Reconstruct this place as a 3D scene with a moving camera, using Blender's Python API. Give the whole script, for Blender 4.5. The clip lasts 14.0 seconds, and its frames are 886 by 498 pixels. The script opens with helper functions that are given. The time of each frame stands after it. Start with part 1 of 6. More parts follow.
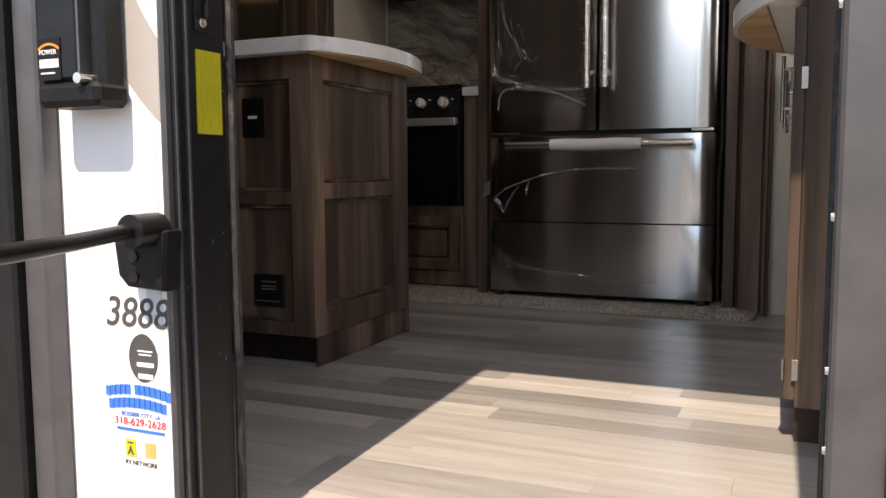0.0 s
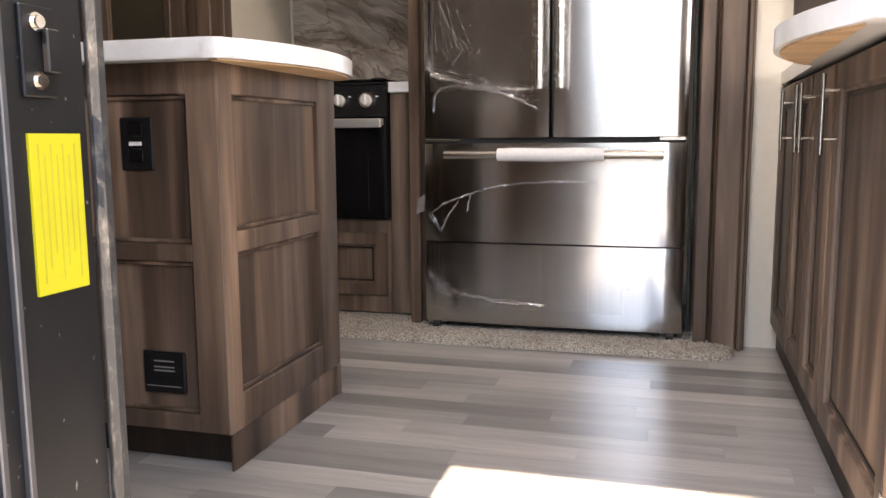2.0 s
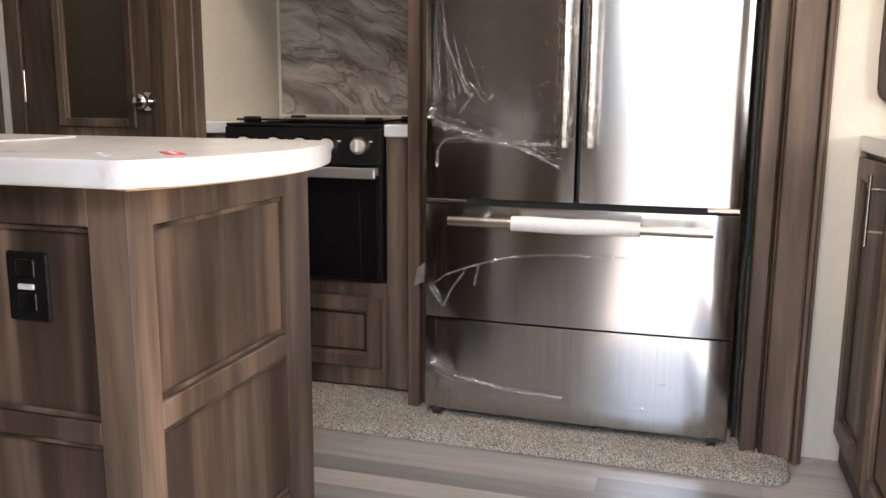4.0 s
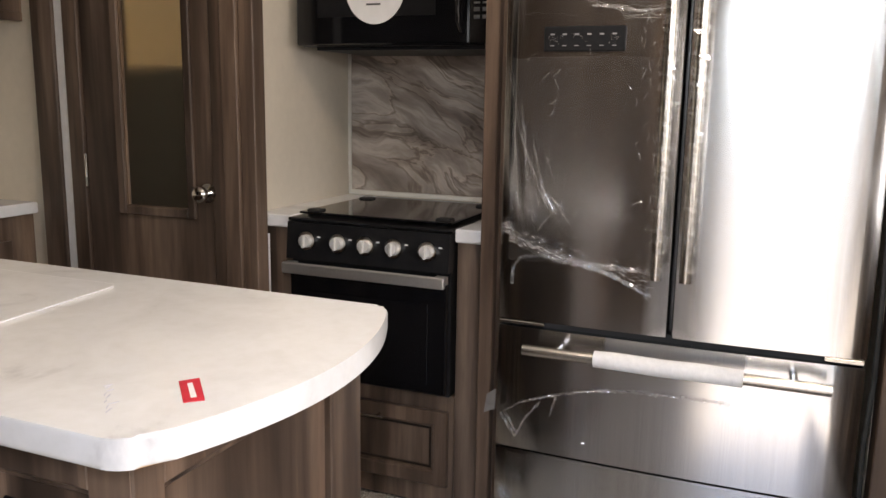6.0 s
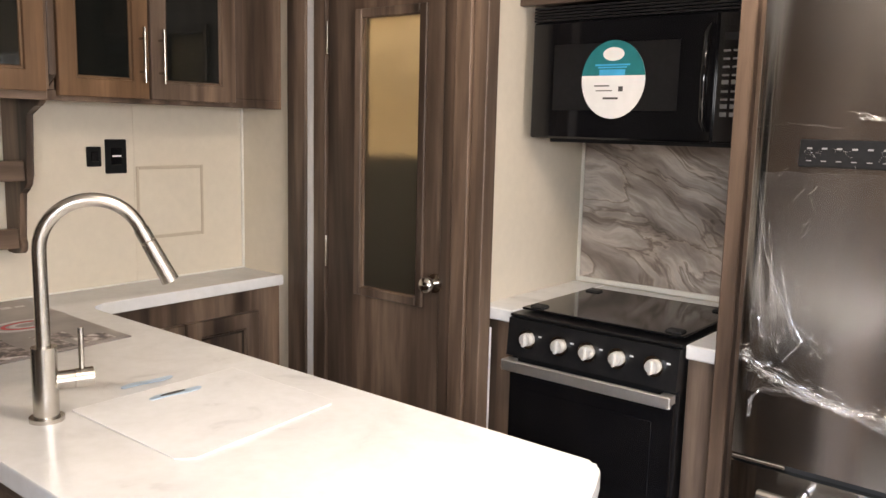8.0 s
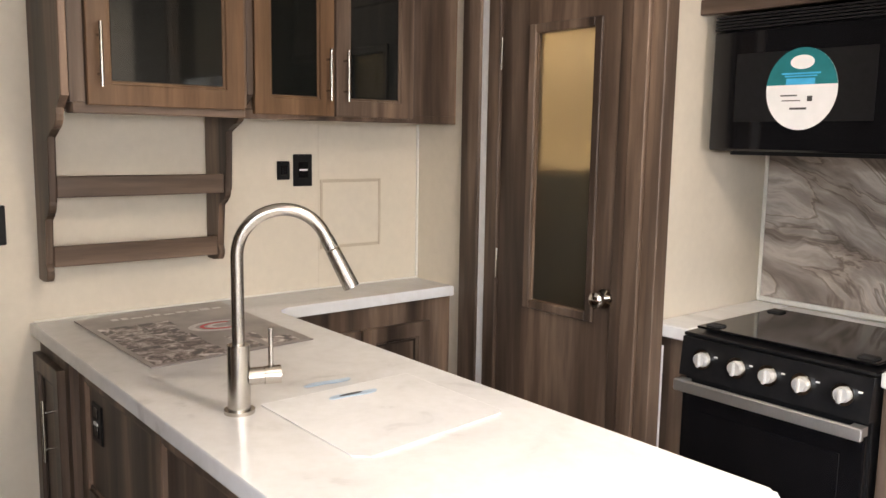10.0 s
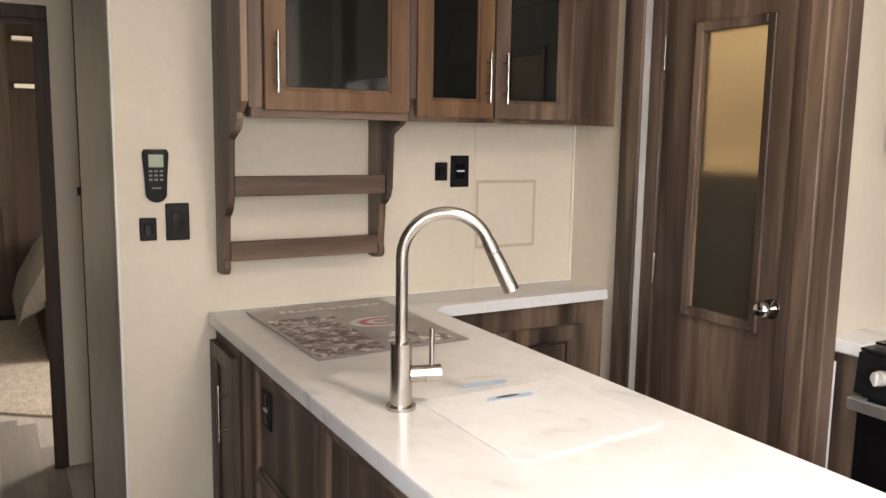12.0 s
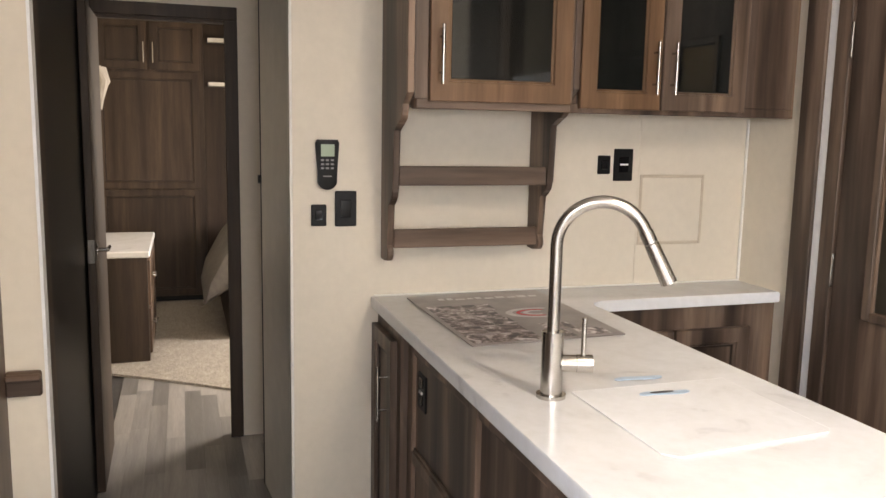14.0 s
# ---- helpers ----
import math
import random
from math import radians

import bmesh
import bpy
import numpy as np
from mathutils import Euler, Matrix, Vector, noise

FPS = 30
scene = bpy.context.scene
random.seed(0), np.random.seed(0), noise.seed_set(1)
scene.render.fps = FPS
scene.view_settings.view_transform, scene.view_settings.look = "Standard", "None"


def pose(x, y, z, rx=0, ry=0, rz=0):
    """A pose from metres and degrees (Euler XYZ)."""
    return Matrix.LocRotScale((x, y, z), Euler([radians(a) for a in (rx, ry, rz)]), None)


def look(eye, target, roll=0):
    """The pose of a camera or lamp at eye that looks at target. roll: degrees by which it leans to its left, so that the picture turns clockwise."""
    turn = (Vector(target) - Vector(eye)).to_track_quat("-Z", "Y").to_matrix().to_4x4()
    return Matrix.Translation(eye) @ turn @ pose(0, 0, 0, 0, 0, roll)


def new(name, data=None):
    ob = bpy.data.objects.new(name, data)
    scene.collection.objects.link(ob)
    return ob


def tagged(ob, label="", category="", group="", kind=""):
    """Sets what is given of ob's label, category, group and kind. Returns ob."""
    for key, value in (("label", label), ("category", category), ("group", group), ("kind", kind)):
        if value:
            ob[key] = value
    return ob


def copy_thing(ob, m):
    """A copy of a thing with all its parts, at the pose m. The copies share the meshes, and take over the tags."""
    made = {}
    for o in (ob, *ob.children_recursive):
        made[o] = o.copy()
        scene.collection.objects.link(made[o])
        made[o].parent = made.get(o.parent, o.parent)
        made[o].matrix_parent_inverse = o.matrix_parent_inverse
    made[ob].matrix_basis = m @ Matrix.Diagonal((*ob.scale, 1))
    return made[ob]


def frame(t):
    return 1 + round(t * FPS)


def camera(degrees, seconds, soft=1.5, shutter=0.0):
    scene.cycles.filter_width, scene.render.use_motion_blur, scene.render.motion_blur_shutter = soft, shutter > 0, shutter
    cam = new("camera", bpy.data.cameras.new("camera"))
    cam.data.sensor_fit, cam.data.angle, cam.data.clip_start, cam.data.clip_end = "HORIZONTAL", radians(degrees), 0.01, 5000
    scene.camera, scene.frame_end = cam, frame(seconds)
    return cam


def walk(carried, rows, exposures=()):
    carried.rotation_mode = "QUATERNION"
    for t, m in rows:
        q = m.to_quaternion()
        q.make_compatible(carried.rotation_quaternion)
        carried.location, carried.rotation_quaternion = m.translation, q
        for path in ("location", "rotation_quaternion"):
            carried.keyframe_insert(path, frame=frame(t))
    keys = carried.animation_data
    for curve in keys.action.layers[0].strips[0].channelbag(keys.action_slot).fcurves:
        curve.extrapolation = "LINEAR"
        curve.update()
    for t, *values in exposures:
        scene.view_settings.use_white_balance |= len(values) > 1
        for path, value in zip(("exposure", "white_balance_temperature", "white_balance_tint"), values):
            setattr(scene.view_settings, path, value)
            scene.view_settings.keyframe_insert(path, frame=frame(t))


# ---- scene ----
cam = camera(56.7, 14.0)
PATH = [
    (0, (0.008, 0.069, 0.545), (-0.789, 1.893, 0.358), -0.3),
    (0.5, (-0.057, 0.183, 0.544), (-0.835, 2.013, 0.328), -0.8),
    (1, (-0.189, 0.335, 0.582), (-0.897, 2.191, 0.355), -0.8),
    (1.5, (-0.287, 0.444, 0.662), (-0.899, 2.332, 0.416), -0.5),
    (2, (-0.324, 0.508, 0.708), (-0.869, 2.413, 0.44), -0.4),
    (2.3, (-0.36, 0.567, 0.724), (-0.875, 2.483, 0.472), -1.0),
    (2.5, (-0.336, 0.64, 0.767), (-0.865, 2.549, 0.495), -0.4),
    (5, (-0.494, 1.117, 1.137), (-1.089, 2.99, 0.767), 1.0),
    (5.5, (-0.48, 1.195, 1.242), (-1.152, 3.039, 0.861), 0.8),
    (6, (-0.514, 1.269, 1.295), (-1.263, 3.087, 0.932), 0.9),
    (6.5, (-0.563, 1.348, 1.4), (-1.417, 3.128, 1.08), 1.6),
    (7, (-0.565, 1.382, 1.474), (-1.532, 3.106, 1.168), 2.1),
    (7.5, (-0.544, 1.391, 1.481), (-1.673, 3.014, 1.182), 1.9),
    (8, (-0.549, 1.38, 1.482), (-1.79, 2.921, 1.187), 1.4),
    (8.2, (-0.539, 1.375, 1.484), (-1.817, 2.884, 1.189), 1.2),
    (10.3, (-0.547, 1.354, 1.478), (-2.109, 2.573, 1.207), 1.1),
    (10.5, (-0.56, 1.345, 1.489), (-2.142, 2.537, 1.214), 1.2),
    (11, (-0.557, 1.339, 1.492), (-2.198, 2.449, 1.223), 1.1),
    (11.5, (-0.558, 1.333, 1.492), (-2.248, 2.368, 1.219), 1.1),
    (12, (-0.556, 1.328, 1.494), (-2.285, 2.295, 1.214), 0.9),
    (12.5, (-0.55, 1.321, 1.489), (-2.323, 2.203, 1.205), 0.9),
    (13, (-0.542, 1.331, 1.482), (-2.37, 2.084, 1.181), 1.2),
    (13.5, (-0.534, 1.336, 1.482), (-2.398, 1.996, 1.178), 1.3),
    (14, (-0.532, 1.341, 1.472), (-2.418, 1.941, 1.182), 1.1),
]
EXPOSURES = [(0, 1.0, 7650, 18), (0.5, 1.3, 7650, 18), (1.0, 1.85, 7700, 18), (1.5, 2.75, 7750, 19), (2.0, 2.9, 7700, 19), (2.5, 3.05, 7550, 19), (5, 2.9, 7550, 17), (5.5, 2.8, 7550, 17), (6, 2.8, 7450, 17),
             (6.5, 2.85, 7500, 17), (7, 3.45, 7500, 17), (8, 3.65, 7400, 17), (11, 3.7, 7300, 16), (14, 3.7, 7200, 16)]
walk(cam, [(t, look(eye, target, roll)) for t, eye, target, roll in PATH], EXPOSURES)

# ---- light ----
SUN_EL = radians(57)
world = bpy.data.worlds.new("world")
scene.world = world
world.use_nodes = True
wn = world.node_tree.nodes
sky = wn.new("ShaderNodeTexSky")
sky.sky_type, sky.sun_disc = "NISHITA", False
sky.sun_elevation, sky.sun_rotation = SUN_EL, radians(178)
sky.dust_density, sky.ozone_density = 0.6, 2.0
wn["Background"].inputs["Strength"].default_value = 0.15
world.node_tree.links.new(sky.outputs["Color"], wn["Background"].inputs["Color"])
sun = bpy.data.lights.new("sun", "SUN")
sun.energy, sun.angle, sun.color = 4.2, radians(0.55), (1.0, 0.91, 0.78)
sun_ob = new("sun", sun)
sun_ob.matrix_world = look((0.03, -1.0, 1.55), (0, 0, 0))


def window_light(name, place, target, w, h, power, color=(0.95, 0.98, 1.0)):
    lamp = bpy.data.lights.new(name, "AREA")
    lamp.shape, lamp.size, lamp.size_y, lamp.energy, lamp.color = "RECTANGLE", w, h, power, color
    ob = new(name, lamp)
    ob.matrix_world = look(place, target)
    return ob


# added fill lamps at unseen windows of the living end and of the bedroom
window_light("unseen_window_fill", (3.52, 2.2, 1.5), (0, 2.2, 1.2), 1.8, 0.9, 3.2, (0.86, 0.95, 1.0))
window_light("unseen_window_fill", (2.2, 0.955, 1.5), (0.6, 2.2, 1.1), 1.2, 0.8, 7, (0.94, 0.95, 1.0))
window_light("unseen_window_fill", (-5.9, 3.44, 1.5), (-5.0, 1.7, 0.0), 1.0, 0.7, 9, (1.0, 0.95, 0.87))

# lamp added in the upper part of the open entry door to boost the sky light
window_light("door_sky_fill", (-0.36, 0.94, 1.72), (-0.55, 2.5, 0.2), 0.7, 0.3, 2.4, (0.82, 0.91, 1.0))

# the lit pantry lamp behind its frosted glass
window_light("pantry_lamp", (-2.45, 3.60, 2.40), (-2.45, 3.62, 1.0), 0.3, 0.12, 2.2, (1.0, 0.86, 0.60))

# ceiling lamps over the kitchen
LAMPS = [(-1.1, 2.35), (-0.35, 2.6)]
for lx, ly in LAMPS:
    window_light("ceiling_lamp_light", (lx, ly, 2.415), (lx, ly + 0.001, 0.0), 0.14, 0.14, 1.1, (1.0, 0.93, 0.84))

# ---- materials ----


def material(name):
    m = bpy.data.materials.new(name)
    m.use_nodes = True
    return m, m.node_tree.nodes, m.node_tree.links, m.node_tree.nodes["Principled BSDF"]


def ramp(n, stops, mode="LINEAR"):
    r = n.new("ShaderNodeValToRGB")
    r.color_ramp.interpolation = mode
    els = r.color_ramp.elements
    while len(els) < len(stops):
        els.new(0.5)
    for e, (p, c) in zip(els, stops):
        e.position, e.color = p, (*c, 1)
    return r


def mapped(n, l, scale, rot=(0, 0, 0), random_shift=False):
    co = n.new("ShaderNodeTexCoord")
    mp = n.new("ShaderNodeMapping")
    mp.inputs["Scale"].default_value = scale
    mp.inputs["Rotation"].default_value = rot
    if random_shift:
        info = n.new("ShaderNodeObjectInfo")
        mul = n.new("ShaderNodeMath")
        mul.operation = "MULTIPLY"
        mul.inputs[1].default_value = 37.0
        l.new(info.outputs["Random"], mul.inputs[0])
        l.new(mul.outputs[0], mp.inputs["Location"])
    l.new(co.outputs["Object"], mp.inputs["Vector"])
    return mp


def noise_node(n, l, src, scale, detail=4.0, rough=0.55, dist=0.0):
    t = n.new("ShaderNodeTexNoise")
    t.inputs["Scale"].default_value, t.inputs["Detail"].default_value = scale, detail
    t.inputs["Roughness"].default_value, t.inputs["Distortion"].default_value = rough, dist
    l.new(src.outputs["Vector"], t.inputs["Vector"])
    return t


def bump(n, l, b, height, strength, distance=0.002):
    k = n.new("ShaderNodeBump")
    k.inputs["Strength"].default_value, k.inputs["Distance"].default_value = strength, distance
    l.new(height, k.inputs["Height"])
    l.new(k.outputs["Normal"], b.inputs["Normal"])


def mix(n, l, fac, a, b, mode="MIX"):
    m = n.new("ShaderNodeMix")
    m.data_type, m.blend_type = "RGBA", mode
    for sock, v in ((m.inputs[0], fac), (m.inputs[6], a), (m.inputs[7], b)):
        if isinstance(v, (int, float)):
            sock.default_value = v
        elif isinstance(v, tuple):
            sock.default_value = (*v, 1)
        else:
            l.new(v, sock)
    return m.outputs[2]


def plain(name, color, rough=0.5, metal=0.0, vary=0.12, scale=30.0, bumped=0.05, coat=0.0, spec=0.5):
    m, n, l, b = material(name)
    mp = mapped(n, l, (1, 1, 1))
    a = noise_node(n, l, mp, scale)
    c = noise_node(n, l, mp, scale * 0.12, 3.0)
    lo, hi = tuple(x * (1 - vary) for x in color), tuple(min(1, x * (1 + vary)) for x in color)
    r = ramp(n, [(0.3, lo), (0.7, hi)])
    l.new(a.outputs["Fac"], r.inputs["Fac"])
    r2 = ramp(n, [(0.3, tuple([1 - vary] * 3)), (0.75, (1, 1, 1))])
    l.new(c.outputs["Fac"], r2.inputs["Fac"])
    l.new(mix(n, l, 1.0, r.outputs["Color"], r2.outputs["Color"], "MULTIPLY"), b.inputs["Base Color"])
    b.inputs["Roughness"].default_value, b.inputs["Metallic"].default_value = rough, metal
    b.inputs["Coat Weight"].default_value = coat
    b.inputs["Specular IOR Level"].default_value = spec
    if bumped:
        bump(n, l, b, a.outputs["Fac"], bumped)
    return m


def wood(name, dark, mid, light, grain="z", rough=0.42, steps=0.8):
    """Laminate or stained wood with long grain along one axis."""
    m, n, l, b = material(name)
    sc = {"z": (14, 14, 1.1), "x": (1.1, 14, 14), "y": (14, 1.1, 14)}[grain]
    mp = mapped(n, l, sc, random_shift=True)
    big = noise_node(n, l, mp, 0.7, 3.0, 0.5, 0.4)
    fine = noise_node(n, l, mp, 5.0, 6.0, 0.65, 0.3)
    knot = noise_node(n, l, mapped(n, l, tuple(v * 0.35 for v in sc), random_shift=True), 1.0, 2.0, 0.5, 1.5)
    r = ramp(n, [(0.28, dark), (0.5, mid), (0.72, light)])
    l.new(big.outputs["Fac"], r.inputs["Fac"])
    r2 = ramp(n, [(0.3, (0.78, 0.76, 0.75)), (0.62, (1.05, 1.04, 1.03))])
    l.new(fine.outputs["Fac"], r2.inputs["Fac"])
    c = mix(n, l, 1.0, r.outputs["Color"], r2.outputs["Color"], "MULTIPLY")
    r3 = ramp(n, [(0.28, (0.6, 0.56, 0.53)), (0.4, (1, 1, 1))])
    l.new(knot.outputs["Fac"], r3.inputs["Fac"])
    c = mix(n, l, 0.7, c, r3.outputs["Color"], "MULTIPLY")
    # tone steps from board to board across the grain
    sp = n.new("ShaderNodeSeparateXYZ")
    l.new(mapped(n, l, (1, 1, 1), random_shift=True).outputs["Vector"], sp.inputs[0])
    add = n.new("ShaderNodeMath")
    across = {"z": ("X", "Y"), "x": ("Y", "Z"), "y": ("X", "Z")}[grain]
    l.new(sp.outputs[across[0]], add.inputs[0])
    l.new(sp.outputs[across[1]], add.inputs[1])
    vor = n.new("ShaderNodeTexVoronoi")
    vor.voronoi_dimensions = "1D"
    vor.inputs["Scale"].default_value = 9.0
    l.new(add.outputs[0], vor.inputs["W"])
    r4 = ramp(n, [(0.0, (0.66, 0.67, 0.70)), (0.5, (0.98, 0.97, 0.96)), (1.0, (1.38, 1.32, 1.26))])
    red = n.new("ShaderNodeSeparateColor")
    l.new(vor.outputs["Color"], red.inputs[0])
    l.new(red.outputs[0], r4.inputs["Fac"])
    l.new(mix(n, l, steps, c, r4.outputs["Color"], "MULTIPLY"), b.inputs["Base Color"])
    b.inputs["Roughness"].default_value, b.inputs["Specular IOR Level"].default_value = rough, 0.3
    bump(n, l, b, fine.outputs["Fac"], 0.12, 0.001)
    return m


WOOD = wood("stained_wood", (0.034, 0.0235, 0.018), (0.112, 0.078, 0.058), (0.265, 0.190, 0.142))
WOOD_X = wood("stained_wood_lying", (0.034, 0.0235, 0.018), (0.112, 0.078, 0.058), (0.265, 0.190, 0.142), "x")
WOOD_Y = wood("stained_wood_rail", (0.034, 0.0235, 0.018), (0.112, 0.078, 0.058), (0.265, 0.190, 0.142), "y")
MAPLE = wood("brown_wood", (0.105, 0.059, 0.032), (0.17, 0.098, 0.054), (0.24, 0.142, 0.08), steps=0.3)
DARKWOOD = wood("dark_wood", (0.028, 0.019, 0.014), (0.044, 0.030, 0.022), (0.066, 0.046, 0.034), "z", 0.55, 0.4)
WALNUT = wood("walnut_wood", (0.028, 0.019, 0.013), (0.050, 0.034, 0.024), (0.080, 0.055, 0.039), "z", 0.5, 0.5)
EBONY = wood("dark_bead_wood", (0.018, 0.012, 0.009), (0.028, 0.019, 0.014), (0.04, 0.028, 0.02), steps=0.0)
RAW = wood("raw_board", (0.5, 0.34, 0.2), (0.62, 0.43, 0.26), (0.7, 0.5, 0.32), "x", 0.7, 0.0)
CREAM = plain("cream_wall", (0.70, 0.635, 0.53), 0.55, vary=0.025, scale=35, bumped=0.02)
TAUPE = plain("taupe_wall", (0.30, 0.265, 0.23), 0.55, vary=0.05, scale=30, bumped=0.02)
WHITE_WALL = plain("white_panel", (0.78, 0.76, 0.70), 0.5, vary=0.03, scale=50)
CEIL = plain("ceiling_white", (0.8, 0.78, 0.74), 0.8, vary=0.03)
SIDING = plain("white_gelcoat", (0.8, 0.8, 0.79), 0.25, vary=0.02, scale=8, bumped=0.0, coat=0.4)
GREY_VINYL = plain("grey_decal", (0.36, 0.35, 0.33), 0.35, vary=0.03, bumped=0.0)
BLUEGREY_STRIPE = plain("blue_grey_stripe", (0.52, 0.56, 0.60), 0.35, vary=0.03, bumped=0.0)
BLACK_METAL = plain("black_painted_metal", (0.012, 0.012, 0.013), 0.34, vary=0.3, scale=40, bumped=0.08, spec=0.3)
GREY_METAL = plain("grey_painted_metal", (0.11, 0.11, 0.115), 0.35, 0.4, vary=0.15, scale=20)
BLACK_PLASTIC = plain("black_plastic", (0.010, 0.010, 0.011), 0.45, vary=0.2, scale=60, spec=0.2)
BLACK_GLOSS = plain("black_gloss", (0.006, 0.006, 0.007), 0.09, vary=0.1, bumped=0.0)
CHROME = plain("brushed_nickel", (0.52, 0.49, 0.445), 0.27, 1.0, vary=0.05, scale=120, bumped=0.02)
SATIN = plain("satin_steel", (0.80, 0.79, 0.77), 0.45, 1.0, vary=0.04, scale=120, bumped=0.02)
POLISHED = plain("polished_nickel", (0.72, 0.69, 0.64), 0.12, 1.0, vary=0.03, bumped=0.0)
YELLOW = plain("yellow_paper", (0.52, 0.47, 0.014), 0.55, vary=0.04)
INK = plain("dark_ink", (0.06, 0.06, 0.06), 0.6, vary=0.05, bumped=0.0)
GREY_INK = plain("grey_ink", (0.22, 0.22, 0.22), 0.6, vary=0.05, bumped=0.0)
KEY_INK = plain("dim_key_print", (0.10, 0.10, 0.10), 0.5, vary=0.1, bumped=0.0)
BLUE_INK = plain("blue_ink", (0.03, 0.16, 0.62), 0.5, vary=0.05, bumped=0.0)
RED_INK = plain("red_ink", (0.62, 0.03, 0.05), 0.5, vary=0.05, bumped=0.0)
WHITE_INK = plain("white_ink", (0.8, 0.8, 0.8), 0.5, vary=0.03, bumped=0.0)
TEAL_INK = plain("teal_ink", (0.01, 0.18, 0.20), 0.4, vary=0.1, bumped=0.0)
CYAN_INK = plain("cyan_ink", (0.05, 0.42, 0.72), 0.4, vary=0.1, bumped=0.0)
ORANGE_INK = plain("orange_ink", (0.8, 0.25, 0.03), 0.5, vary=0.1, bumped=0.0)
KNOB = plain("pale_grey_knob", (0.60, 0.59, 0.57), 0.35, 0.3, vary=0.05, bumped=0.0)
FOAM = plain("white_foam", (0.8, 0.8, 0.8), 0.8, vary=0.06, scale=80, bumped=0.2)
LCD = plain("grey_green_display", (0.28, 0.36, 0.24), 0.2, vary=0.05, bumped=0.0)
RUBBER = plain("black_rubber", (0.015, 0.015, 0.015), 0.7, vary=0.25)
STRIP = plain("white_metal_strip", (0.80, 0.80, 0.80), 0.35, 0.1, vary=0.05)
CLOTH = plain("grey_cloth", (0.17, 0.16, 0.15), 0.9, vary=0.15, scale=25, bumped=0.3)
WHITE_CLOTH = plain("white_cloth", (0.42, 0.39, 0.35), 0.9, vary=0.1, scale=25, bumped=0.3)
GREY_DOOR = plain("grey_laminate", (0.68, 0.65, 0.59), 0.45, vary=0.06, scale=12)
GROUND = plain("gravel_ground", (0.23, 0.225, 0.215), 0.9, vary=0.35, scale=14, bumped=0.4)


def scuffed():
    m, n, l, b = material("scuffed_edge")
    v = noise_node(n, l, mapped(n, l, (90, 90, 45)), 1.0, 6.0, 0.7)
    r = ramp(n, [(0.5, (0.02, 0.02, 0.02)), (0.60, (0.05, 0.047, 0.043)), (0.76, (0.15, 0.14, 0.125))])
    l.new(v.outputs["Fac"], r.inputs["Fac"])
    l.new(r.outputs["Color"], b.inputs["Base Color"])
    b.inputs["Roughness"].default_value = 0.6
    bump(n, l, b, v.outputs["Fac"], 0.6, 0.003)
    return m


SCUFF = scuffed()


def chipped_paint():
    m, n, l, b = material("chipped_black_paint")
    v = noise_node(n, l, mapped(n, l, (130, 130, 75)), 1.0, 4.0, 0.6)
    w = noise_node(n, l, mapped(n, l, (6, 6, 2.5)), 1.0, 3.0, 0.6)
    r = ramp(n, [(0.68, (0.013, 0.013, 0.014)), (0.72, (0.30, 0.29, 0.28))])
    l.new(v.outputs["Fac"], r.inputs["Fac"])
    r2 = ramp(n, [(0.4, (0.8, 0.8, 0.8)), (0.7, (1.9, 1.8, 1.7))])
    l.new(w.outputs["Fac"], r2.inputs["Fac"])
    l.new(mix(n, l, 1.0, r.outputs["Color"], r2.outputs["Color"], "MULTIPLY"), b.inputs["Base Color"])
    b.inputs["Roughness"].default_value, b.inputs["Specular IOR Level"].default_value = 0.4, 0.35
    return m


JAMB = chipped_paint()


def counter_material():
    m, n, l, b = material("white_marbled_counter")
    mp = mapped(n, l, (1, 1, 1))
    a = noise_node(n, l, mp, 5.0, 5.0, 0.6, 0.8)
    f = noise_node(n, l, mp, 40.0, 3.0)
    r = ramp(n, [(0.26, (0.58, 0.58, 0.59)), (0.4, (0.78, 0.785, 0.79)), (0.6, (0.84, 0.848, 0.855))])
    l.new(a.outputs["Fac"], r.inputs["Fac"])
    r2 = ramp(n, [(0.3, (0.96, 0.96, 0.95)), (0.6, (1, 1, 1))])
    l.new(f.outputs["Fac"], r2.inputs["Fac"])
    l.new(mix(n, l, 1.0, r.outputs["Color"], r2.outputs["Color"], "MULTIPLY"), b.inputs["Base Color"])
    b.inputs["Roughness"].default_value = 0.2
    return m


COUNTER = counter_material()


